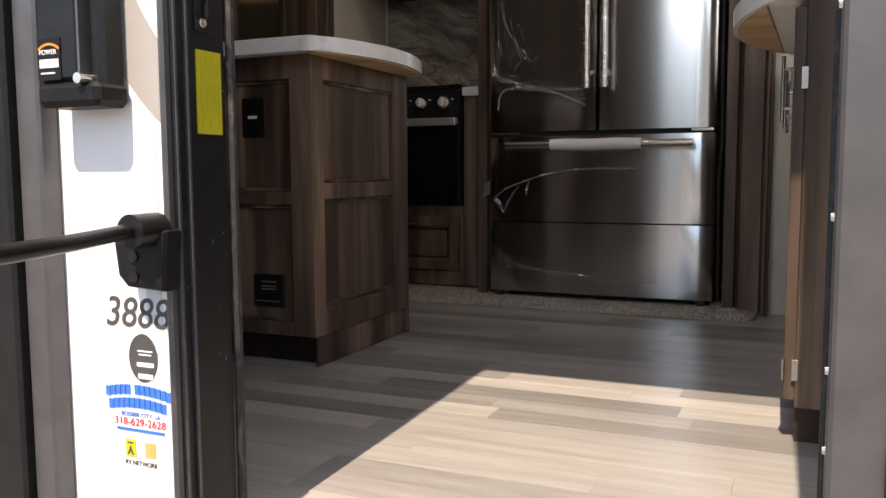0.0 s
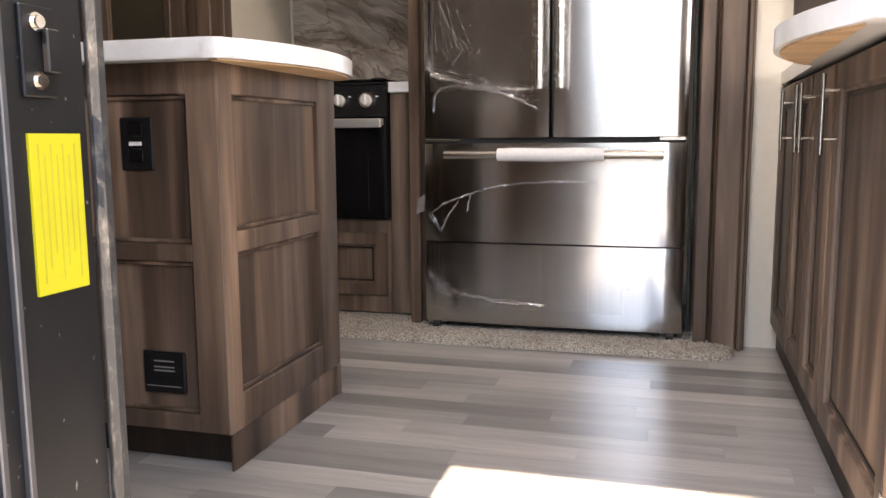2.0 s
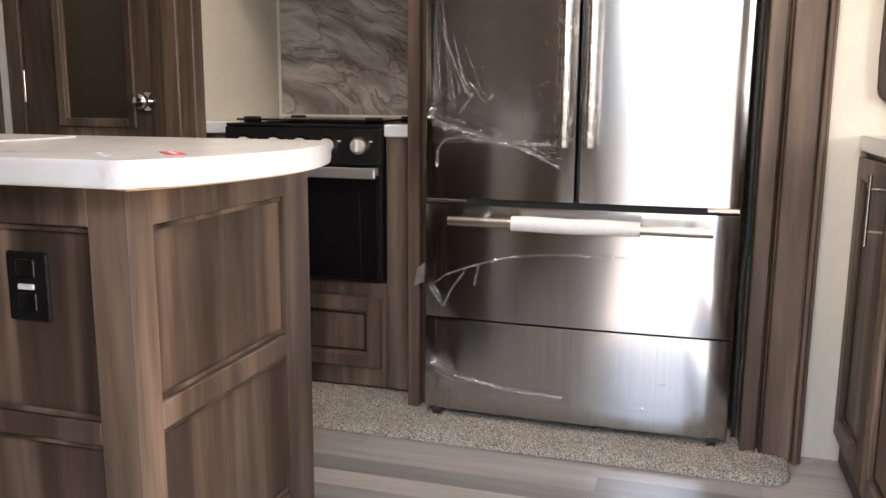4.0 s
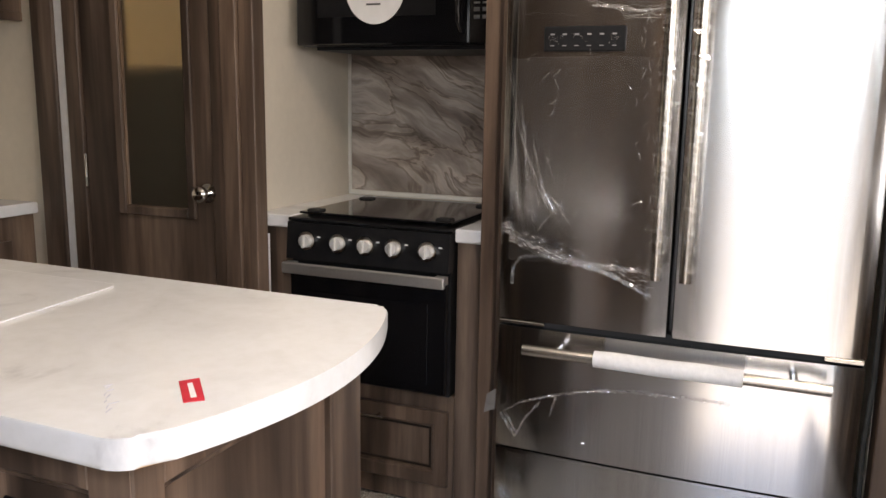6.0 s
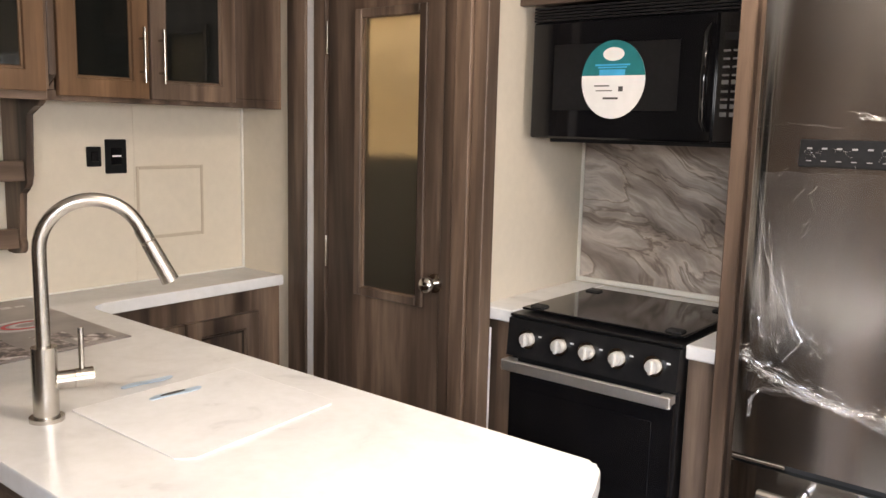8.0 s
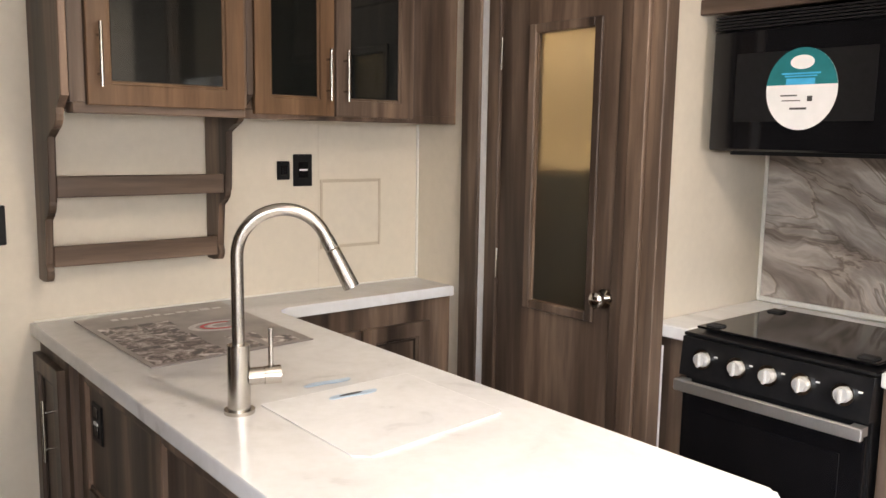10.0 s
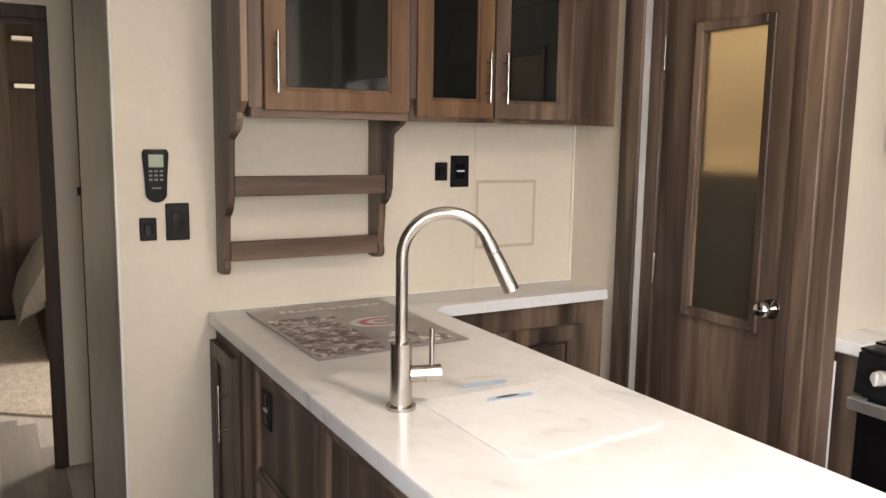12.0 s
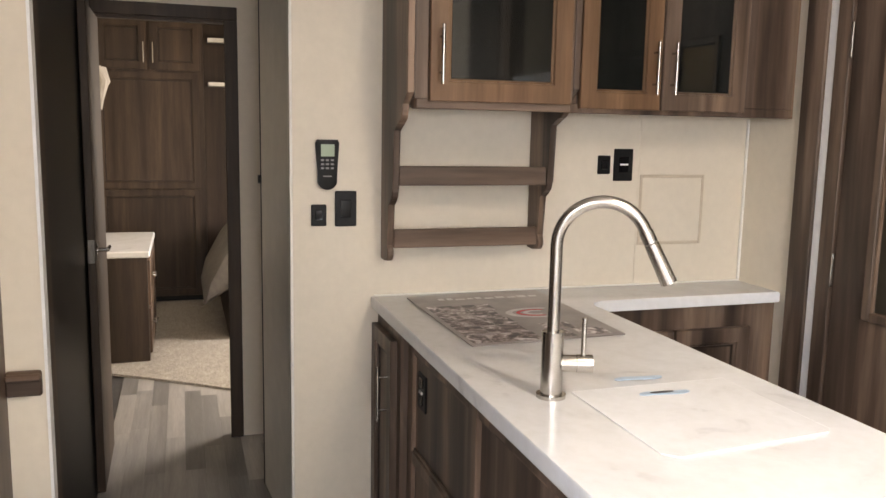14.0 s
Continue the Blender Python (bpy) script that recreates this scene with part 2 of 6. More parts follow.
def marble_material():
    """Layered brown and cream stone with sweeping diagonal bands."""
    m, n, l, b = material("brown_marble")
    turn = mapped(n, l, (1, 1, 1), (0, radians(-24), 0))
    bend = noise_node(n, l, turn, 3.2, 3.0, 0.5)
    off = n.new("ShaderNodeVectorMath")
    off.operation = "MULTIPLY_ADD"
    off.inputs[1].default_value = (0.16, 0.16, 0.16)
    l.new(bend.outputs["Color"], off.inputs[0])
    l.new(turn.outputs["Vector"], off.inputs[2])
    sc = n.new("ShaderNodeMapping")
    sc.inputs["Scale"].default_value = (1.9, 1.9, 6.8)
    l.new(off.outputs["Vector"], sc.inputs["Vector"])
    a = noise_node(n, l, sc, 1.0, 8.0, 0.6, 0.5)
    v = noise_node(n, l, sc, 0.8, 5.0, 0.55, 0.9)
    r = ramp(n, [(0.30, (0.10, 0.08, 0.07)), (0.42, (0.25, 0.21, 0.185)), (0.50, (0.36, 0.31, 0.275)), (0.57, (0.52, 0.47, 0.43)), (0.64, (0.30, 0.26, 0.23)), (0.74, (0.66, 0.61, 0.56))])
    l.new(a.outputs["Fac"], r.inputs["Fac"])
    r2 = ramp(n, [(0.46, (1, 1, 1)), (0.49, (0.42, 0.37, 0.33)), (0.505, (1.25, 1.22, 1.18)), (0.53, (1, 1, 1))])
    l.new(v.outputs["Fac"], r2.inputs["Fac"])
    l.new(mix(n, l, 0.8, r.outputs["Color"], r2.outputs["Color"], "MULTIPLY"), b.inputs["Base Color"])
    b.inputs["Roughness"].default_value = 0.3
    return m


MARBLE = marble_material()


def steel_material():
    m, n, l, b = material("brushed_stainless_steel")
    f = noise_node(n, l, mapped(n, l, (260, 260, 1.5)), 1.0, 3.0)
    g = noise_node(n, l, mapped(n, l, (5, 5, 0.5)), 1.0, 2.0)
    r = ramp(n, [(0.3, (0.47, 0.468, 0.465)), (0.7, (0.55, 0.547, 0.543))])
    l.new(f.outputs["Fac"], r.inputs["Fac"])
    l.new(r.outputs["Color"], b.inputs["Base Color"])
    r2 = ramp(n, [(0.3, (0.16, 0.16, 0.16)), (0.7, (0.22, 0.22, 0.22))])
    l.new(g.outputs["Fac"], r2.inputs["Fac"])
    l.new(r2.outputs["Color"], b.inputs["Roughness"])
    b.inputs["Metallic"].default_value = 1.0
    b.inputs["Anisotropic"].default_value = 0.75
    tan = n.new("ShaderNodeTangent")
    tan.direction_type, tan.axis = "RADIAL", "Z"
    l.new(tan.outputs[0], b.inputs["Tangent"])
    b.inputs["Anisotropic Rotation"].default_value = 0.25
    return m


STEEL = steel_material()


def carpet_material(name, lo, hi):
    m, n, l, b = material(name)
    mp = mapped(n, l, (1, 1, 1))
    a = noise_node(n, l, mp, 240.0, 2.0)
    c = noise_node(n, l, mp, 18.0, 3.0)
    r = ramp(n, [(0.38, lo), (0.62, hi)])
    l.new(a.outputs["Fac"], r.inputs["Fac"])
    r2 = ramp(n, [(0.3, (0.85, 0.85, 0.85)), (0.7, (1.05, 1.05, 1.05))])
    l.new(c.outputs["Fac"], r2.inputs["Fac"])
    l.new(mix(n, l, 1.0, r.outputs["Color"], r2.outputs["Color"], "MULTIPLY"), b.inputs["Base Color"])
    b.inputs["Roughness"].default_value = 0.95
    bump(n, l, b, a.outputs["Fac"], 0.9, 0.006)
    return m


CARPET = carpet_material("speckled_carpet", (0.14, 0.12, 0.10), (0.58, 0.54, 0.48))


def plank_material():
    m, n, l, b = material("vinyl_plank")
    info = n.new("ShaderNodeObjectInfo")
    mp = mapped(n, l, (1.4, 20, 20), random_shift=True)
    a = noise_node(n, l, mp, 1.0, 6.0, 0.62, 0.5)
    f = noise_node(n, l, mp, 7.0, 5.0, 0.7)
    tone = ramp(n, [(0.0, (0.205, 0.202, 0.197)), (0.3, (0.30, 0.293, 0.285)), (0.7, (0.36, 0.350, 0.338)), (1.0, (0.43, 0.416, 0.40))])
    l.new(info.outputs["Random"], tone.inputs["Fac"])
    r = ramp(n, [(0.3, (0.76, 0.755, 0.75)), (0.7, (1.12, 1.11, 1.10))])
    l.new(a.outputs["Fac"], r.inputs["Fac"])
    r2 = ramp(n, [(0.3, (0.85, 0.85, 0.85)), (0.7, (1.06, 1.06, 1.06))])
    l.new(f.outputs["Fac"], r2.inputs["Fac"])
    c = mix(n, l, 1.0, tone.outputs["Color"], r.outputs["Color"], "MULTIPLY")
    l.new(mix(n, l, 1.0, c, r2.outputs["Color"], "MULTIPLY"), b.inputs["Base Color"])
    b.inputs["Roughness"].default_value = 0.3
    bump(n, l, b, f.outputs["Fac"], 0.06, 0.001)
    return m


PLANK = plank_material()


def glass_material(name, color, rough, mixin):
    """A pane: part clear, part glossy tinted surface."""
    m, n, l, b = material(name)
    b.inputs["Base Color"].default_value = (*color, 1)
    b.inputs["Roughness"].default_value = rough
    t = n.new("ShaderNodeBsdfTransparent")
    t.inputs["Color"].default_value = (0.9, 0.9, 0.9, 1)
    s = n.new("ShaderNodeMixShader")
    s.inputs[0].default_value = mixin
    l.new(t.outputs[0], s.inputs[1])
    l.new(b.outputs[0], s.inputs[2])
    l.new(s.outputs[0], n["Material Output"].inputs["Surface"])
    return m


CLEAR = glass_material("window_glass", (0.8, 0.8, 0.8), 0.03, 0.08)
SMOKED = glass_material("smoked_glass", (0.010, 0.011, 0.010), 0.05, 0.97)
FROSTED, _n, _l, _b = material("frosted_smoked_glass")
_b.inputs["Base Color"].default_value = (0.2, 0.19, 0.165, 1)
_b.inputs["Roughness"].default_value, _b.inputs["Transmission Weight"].default_value, _b.inputs["IOR"].default_value = 0.7, 0.92, 1.2
SCREEN = glass_material("insect_screen", (0.45, 0.45, 0.45), 0.6, 0.75)


def film_material():
    """Clear plastic film with crinkles that catch the light."""
    m, n, l, b = material("clear_plastic_film")
    b.inputs["Base Color"].default_value = (0.85, 0.85, 0.85, 1)
    b.inputs["Roughness"].default_value = 0.12
    w = noise_node(n, l, mapped(n, l, (1, 1, 1)), 55.0, 4.0, 0.6, 1.5)
    bump(n, l, b, w.outputs["Fac"], 1.0, 0.02)
    t = n.new("ShaderNodeBsdfTransparent")
    s = n.new("ShaderNodeMixShader")
    s.inputs[0].default_value = 0.02
    l.new(t.outputs[0], s.inputs[1])
    l.new(b.outputs[0], s.inputs[2])
    l.new(s.outputs[0], n["Material Output"].inputs["Surface"])
    return m


FILM = film_material()

# ---- building helpers ----
WHERE = {}


def thing(name, label, category, at, group="", kind=""):
    ob = new(name)
    ob.empty_display_size = 0.1
    ob.location = at
    WHERE[ob.name] = Vector(at)
    return tagged(ob, label, category, group, kind)


def finish(bm, name, mat, smooth=False):
    bmesh.ops.recalc_face_normals(bm, faces=bm.faces)
    me = bpy.data.meshes.new(name)
    if smooth:
        for f in bm.faces:
            f.smooth = True
    bm.to_mesh(me)
    bm.free()
    me.materials.append(mat)
    if smooth:
        me.set_sharp_from_angle(angle=radians(40))
    return me


def part(name, bm, mat, parent=None, label="", smooth=False):
    """Links a bmesh, drawn in world metres, as one mesh under a thing or a part."""
    me = finish(bm, name, mat, smooth)
    ob = new(name, me)
    if parent:
        base = WHERE[parent.name]
        me.transform(Matrix.Translation(-base))
        ob.parent = parent
        WHERE[ob.name] = base
    else:
        WHERE[ob.name] = Vector((0, 0, 0))
    return tagged(ob, label)


def box(bm, x0, x1, y0, y1, z0, z1, bevel=0.0, seg=1):
    m = Matrix.LocRotScale(((x0 + x1) / 2, (y0 + y1) / 2, (z0 + z1) / 2), None, (abs(x1 - x0), abs(y1 - y0), abs(z1 - z0)))
    vs = bmesh.ops.create_cube(bm, size=1.0, matrix=m)["verts"]
    if bevel:
        es = {e for v in vs for e in v.link_edges}
        bmesh.ops.bevel(bm, geom=list(es), offset=bevel, segments=seg, affect="EDGES", profile=0.5)
    return bm


def boxes(*rows, bevel=0.0):
    bm = bmesh.new()
    for r in rows:
        box(bm, *r, bevel=bevel)
    return bm


def rod(bm, a, b, r, seg=14, r2=None):
    a, b = Vector(a), Vector(b)
    d = b - a
    m = Matrix.Translation((a + b) / 2) @ d.to_track_quat("Z", "Y").to_matrix().to_4x4()
    bmesh.ops.create_cone(bm, cap_ends=True, segments=seg, radius1=r, radius2=r if r2 is None else r2, depth=d.length, matrix=m)
    return bm


def tube(bm, pts, r, seg=12):
    """A round tube along points."""
    pts = [Vector(p) for p in pts]
    rings = []
    side = None
    for i, p in enumerate(pts):
        d = (pts[min(i + 1, len(pts) - 1)] - pts[max(i - 1, 0)]).normalized()
        if side is None:
            side = d.orthogonal().normalized()
        side = (side - d * side.dot(d)).normalized()
        up = d.cross(side)
        rr = r[i] if isinstance(r, list) else r
        rings.append([bm.verts.new(p + side * rr * math.cos(k * math.tau / seg) + up * rr * math.sin(k * math.tau / seg)) for k in range(seg)])
    for a, b in zip(rings, rings[1:]):
        for k in range(seg):
            bm.faces.new((a[k], a[(k + 1) % seg], b[(k + 1) % seg], b[k]))
    bm.faces.new(rings[0][::-1])
    bm.faces.new(rings[-1])
    return bm


def prism(bm, outline, axis, lo, hi, bevel=0.0):
    """An outline of (u, v) pushed out along an axis: z gives (x, y), y gives (x, z), x gives (y, z)."""
    def place(u, v, w):
        return {"z": (u, v, w), "y": (u, w, v), "x": (w, u, v)}[axis]
    low = [bm.verts.new(place(u, v, lo)) for u, v in outline]
    high = [bm.verts.new(place(u, v, hi)) for u, v in outline]
    n = len(outline)
    faces = [bm.faces.new(low[::-1]), bm.faces.new(high)]
    for i in range(n):
        bm.faces.new((low[i], low[(i + 1) % n], high[(i + 1) % n], high[i]))
    if bevel:
        es = {e for f in faces for e in f.edges}
        bmesh.ops.bevel(bm, geom=list(es), offset=bevel, segments=2, affect="EDGES", profile=0.5)
    return bm


def arc(cx, cy, r, a0, a1, n=8):
    return [(cx + r * math.cos(radians(a0 + (a1 - a0) * i / n)), cy + r * math.sin(radians(a0 + (a1 - a0) * i / n))) for i in range(n + 1)]


class Face:
    """A wall or cabinet front: u runs along it, v is height, d stands out from it."""

    def __init__(self, way, at):
        self.way, self.at = way, at

    def row(self, u0, u1, v0, v1, d0, d1):
        a, w = self.at, self.way
        if w == "-y":
            return (u0, u1, a - d1, a - d0, v0, v1)
        if w == "+y":
            return (u0, u1, a + d0, a + d1, v0, v1)
        if w == "+x":
            return (a + d0, a + d1, u0, u1, v0, v1)
        return (a - d1, a - d0, u0, u1, v0, v1)

    def point(self, u, v, d):
        a, w = self.at, self.way
        return {"-y": (u, a - d, v), "+y": (u, a + d, v), "+x": (a + d, u, v), "-x": (a - d, u, v)}[w]


def bar_handle(parent, face, u, v0, v1, d, horizontal=False, r=0.005, label="brushed nickel bar handle"):
    """A bar pull on two posts."""
    bm = bmesh.new()
    if horizontal:
        rod(bm, face.point(v0, u, d + 0.03), face.point(v1, u, d + 0.03), r)
        for v in (v0 + (v1 - v0) * 0.2, v1 - (v1 - v0) * 0.2):
            rod(bm, face.point(v, u, d), face.point(v, u, d + 0.03), r * 0.8)
    else:
        rod(bm, face.point(u, v0, d + 0.03), face.point(u, v1, d + 0.03), r)
        for v in (v0 + (v1 - v0) * 0.2, v1 - (v1 - v0) * 0.2):
            rod(bm, face.point(u, v, d), face.point(u, v, d + 0.03), r * 0.8)
    return part("handle", bm, CHROME, parent, label, True)


def panel_door(parent, face, u0, u1, v0, v1, d=0.0, t=0.02, stile=0.055, mat=None, name="door", glass=False, label=""):
    """A framed door with a recessed middle: stiles, rails and a bead round the panel."""
    mat = mat or WOOD
    bm = bmesh.new()

    def ring(u_in, d_at):
        return [bm.verts.new(face.point(*p, d_at)) for p in ((u0 + u_in, v0 + u_in), (u1 - u_in, v0 + u_in), (u1 - u_in, v1 - u_in), (u0 + u_in, v1 - u_in))]
    rings = [ring(0, d), ring(0, d + t - 0.002), ring(0.002, d + t), ring(stile - 0.002, d + t), ring(stile, d + t - 0.002), ring(stile + 0.001, d + t * 0.62), ring(stile + 0.007, d + t * 0.6), ring(stile + 0.009, d + t * 0.35)]
    for a, b in zip(rings, rings[1:]):
        for k in range(4):
            bm.faces.new((a[k], a[(k + 1) % 4], b[(k + 1) % 4], b[k]))
    bm.faces.new(rings[0][::-1])
    bm.faces.new(rings[-1])
    ob = part(name, bm, mat, parent, label)
    if not glass:
        a, c = stile + 0.010, stile + 0.017
        # near-black line laid round the recessed panel
        part("bead", boxes(face.row(u0 + a, u1 - a, v0 + a, v0 + c, d + t * 0.36, d + t * 0.5), face.row(u0 + a, u1 - a, v1 - c, v1 - a, d + t * 0.36, d + t * 0.5),
                           face.row(u0 + a, u0 + c, v0 + c, v1 - c, d + t * 0.36, d + t * 0.5), face.row(u1 - c, u1 - a, v0 + c, v1 - c, d + t * 0.36, d + t * 0.5)), EBONY, ob, "dark bead round the panel")
    if glass:
        k = stile + 0.0095
        part("pane", boxes(face.row(u0 + k, u1 - k, v0 + k, v1 - k, d + t * 0.36, d + t * 0.36 + 0.004)), SMOKED, ob, "smoked dark glass pane")
    return ob


def lettering(name, text, size, mat, parent, m, width=None, label="", slant=0.0, weight=0.0):
    """Writing as a flat mesh at the pose m."""
    cu = bpy.data.curves.new(name, "FONT")
    cu.body, cu.size, cu.align_x, cu.align_y, cu.extrude = text, size, "CENTER", "CENTER", 0.0004
    cu.shear, cu.offset = slant, weight
    tmp = bpy.data.objects.new(name, cu)
    me = bpy.data.meshes.new_from_object(tmp)
    bpy.data.objects.remove(tmp)
    xs = [v.co.x for v in me.vertices]
    if width:
        k = width / (max(xs) - min(xs))
        me.transform(Matrix.Diagonal((k, 1, 1, 1)))
    me.transform(m)
    me.materials.clear()
    me.materials.append(mat)
    ob = new(name, me)
    if parent:
        me.transform(Matrix.Translation(-WHERE[parent.name]))
        ob.parent = parent
        WHERE[ob.name] = WHERE[parent.name]
    return tagged(ob, label)


TO_SOUTH = pose(0, 0, 0, 90, 0, 0)   # reads from -y
TO_EAST = pose(0, 0, 0, 90, 0, 90)   # reads from +x


def structure(name, bm, mat, label, category="wall"):
    return tagged(part(name, bm, mat), label, category, kind="structure")

# ---- structure ----
W = -3.213        # east face of the partition behind the kitchen
SO, SI = 0.925, 0.975   # door wall, outside and inside
TOP = 2.45
CZ1_WALL = 0.911   # top of the strip behind the counter
DOOR_L, DOOR_R, DOOR_H = -0.755, 0.042, 1.90

structure("ground", boxes((-400, 400, -400, 400, -1.0, -0.93)), GROUND, "grey gravel lot round the trailer", "ground")


def treeline():
    """A far uneven belt of trees, out of view, added to dim the horizon in reflections."""
    bm = bmesh.new()
    n, rows = 420, []
    for k in range(n):
        a = k * math.tau / n
        top = 8.0 + 2.6 * noise.noise((k * 0.09, 1.0, 0.0)) + 1.6 * noise.noise((k * 0.45, 5.0, 0.0))
        rows.append([bm.verts.new(((72 + 3 * noise.noise((k * 0.6, h, 2.0))) * math.cos(a), (72 + 3 * noise.noise((k * 0.6, h, 2.0))) * math.sin(a), -0.95 + top * h / 4)) for h in range(5)])
    for k in range(n):
        a, b = rows[k], rows[(k + 1) % n]
        for h in range(4):
            bm.faces.new((a[h], b[h], b[h + 1], a[h + 1]))
    structure("backdrop", bm, plain("far_foliage", (0.06, 0.075, 0.04), 0.9, vary=0.5, scale=0.8, bumped=0.0), "unseen distant tree belt added to dim the horizon", "trees")


treeline()
floor = structure("floor", boxes((-4.44, 3.5, SI, 4.2, -0.10, -0.006), (-8.2, -4.44, 0.3, 4.2, -0.10, -0.006)), GREY_METAL, "grey-brown vinyl plank floor", "floor")
structure("ceiling", boxes((-4.44, 3.5, SO, 4.2, TOP, TOP + 0.06), (-8.2, -4.44, 0.3, 4.2, TOP, TOP + 0.06)), CEIL, "plain white ceiling panel", "ceiling")

# inner faces are out of view; their tones are set for the refrigerator's reflection
structure("wall_entry", boxes((-4.44, DOOR_L - 0.004, SO + 0.006, SI, -0.1, TOP)), WOOD, "unseen wall beside the entry, brown to tone reflections")
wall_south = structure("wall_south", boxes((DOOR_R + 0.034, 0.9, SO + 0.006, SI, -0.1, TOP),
                       (0.9, 1.6, SO + 0.006, SI, -0.1, TOP), (2.8, 3.5, SO + 0.006, SI, -0.1, TOP), (1.6, 2.8, SO + 0.006, SI, -0.1, 1.1), (1.6, 2.8, SO + 0.006, SI, 1.9, TOP), (DOOR_L - 0.004, DOOR_R + 0.034, SO + 0.006, SI, DOOR_H + 0.035, TOP)), TAUPE, "entry side wall, unseen inner face taupe to tone reflections")
part("siding", boxes((-4.44, DOOR_L - 0.004, SO, SO + 0.005, -0.45, TOP + 0.06), (DOOR_R + 0.034, 1.6, SO, SO + 0.005, -0.45, TOP + 0.06), (2.8, 3.5, SO, SO + 0.005, -0.45, TOP + 0.06), (1.6, 2.8, SO, SO + 0.005, -0.45, 1.1), (1.6, 2.8, SO, SO + 0.005, 1.9, TOP + 0.06),
                     (DOOR_L - 0.004, DOOR_R + 0.034, SO, SO + 0.005, DOOR_H + 0.035, TOP + 0.06), (DOOR_L - 0.004, DOOR_R + 0.034, SO, SO + 0.005, -0.45, -0.1)), SIDING, wall_south, "glossy white fibreglass siding")
structure("wall_north", boxes((-8.2, -6.4, 3.43, 3.48, -0.1, TOP), (-5.4, W - 0.05, 3.43, 3.48, -0.1, TOP), (-6.4, -5.4, 3.43, 3.48, -0.1, 1.15), (-6.4, -5.4, 3.43, 3.48, 1.85, TOP), (-0.08, 3.5, 3.43, 3.48, -0.1, TOP), (-2.13, -0.08, 4.12, 4.18, -0.1, TOP)), CREAM, "cream wall behind the appliances")
structure("wall_east", boxes((3.5, 3.55, 0.62, 1.3, -0.1, TOP), (3.5, 3.55, 3.1, 4.2, -0.1, TOP), (3.5, 3.55, 1.3, 3.1, -0.1, 1.05), (3.5, 3.55, 1.3, 3.1, 1.95, TOP)), CREAM, "plain cream end wall")
structure("wall_west", boxes((-8.25, -8.2, 0.0, 4.2, -0.1, TOP)), CREAM, "plain cream bedroom end wall")
structure("wall_bedroom_side", boxes((-8.2, -4.44, 0.25, 0.3, -0.1, TOP), (-4.48, -4.44, 0.3, SI, -0.1, TOP)), CREAM, "plain cream bedroom side wall")
structure("wall_kitchen", boxes((W - 0.05, W, 1.679, 3.48, 0, TOP)), CREAM, "cream partition wall behind the kitchen counter")
structure("wall_pantry_return", boxes((W, -2.914, 3.413, 3.47, 0, TOP)), CREAM, "cream return wall beside the pantry")
structure("wall_bedroom", boxes((-4.44, -4.40, 1.55, 3.43, 0, TOP), (-4.44, -4.40, 0.97, 1.55, 1.935, TOP)), CREAM, "cream wall with the bedroom doorway")
structure("wall_closet_end", boxes((-2.44, -2.40, SI, 1.05, 0, TOP)), CREAM, "short cream wall end by the hallway")
structure("trim_closet_edge", boxes((-2.44, -2.397, 1.0505, 1.057, 0, TOP)), STRIP, "white corner strip on the wall end", "trim")


def window(number, face, u0, u1, v0, v1, depth):
    """A framed window in its opening, out of view, where a fill lamp stands."""
    w = thing("window_" + str(number), "unseen trailer window added round a fill lamp", "window", face.point((u0 + u1) / 2, v0, 0), kind="structure")
    bm = bmesh.new()
    for r in ((u0, u1, v0, v0 + 0.03), (u0, u1, v1 - 0.03, v1), (u0, u0 + 0.03, v0 + 0.03, v1 - 0.03), (u1 - 0.03, u1, v0 + 0.03, v1 - 0.03)):
        box(bm, *face.row(*r, -depth + 0.003, -depth + 0.02))
    part("window_frame", bm, BLACK_METAL, w)
    pane = part("pane", boxes(face.row(u0 + 0.031, u1 - 0.031, v0 + 0.031, v1 - 0.031, -depth + 0.006, -depth + 0.010)), CLEAR, w)
    pane.visible_shadow = False


# windows added out of view so the fill lamps have openings
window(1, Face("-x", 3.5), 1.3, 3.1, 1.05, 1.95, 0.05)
window(2, Face("+y", SI), 1.6, 2.8, 1.1, 1.9, 0.05)
window(3, Face("-y", 3.43), -6.4, -5.4, 1.15, 1.85, 0.05)


structure("trim_wall_corner", boxes((W + 0.0005, W + 0.010, 3.402, 3.4125, CZ1_WALL, 1.529), bevel=0.002), WHITE_WALL, "pale corner strip above the counter return", "trim")
structure("trim_wall_seam", boxes((W + 0.0005, W + 0.003, 2.945, 2.953, CZ1_WALL, 1.529)), CREAM, "thin cream wall seam batten", "trim")
structure("trim_partition_edge", boxes((W - 0.052, W + 0.003, 1.669, 1.6785, 0, TOP), bevel=0.002), WHITE_WALL, "pale edge strip on the partition end", "trim")


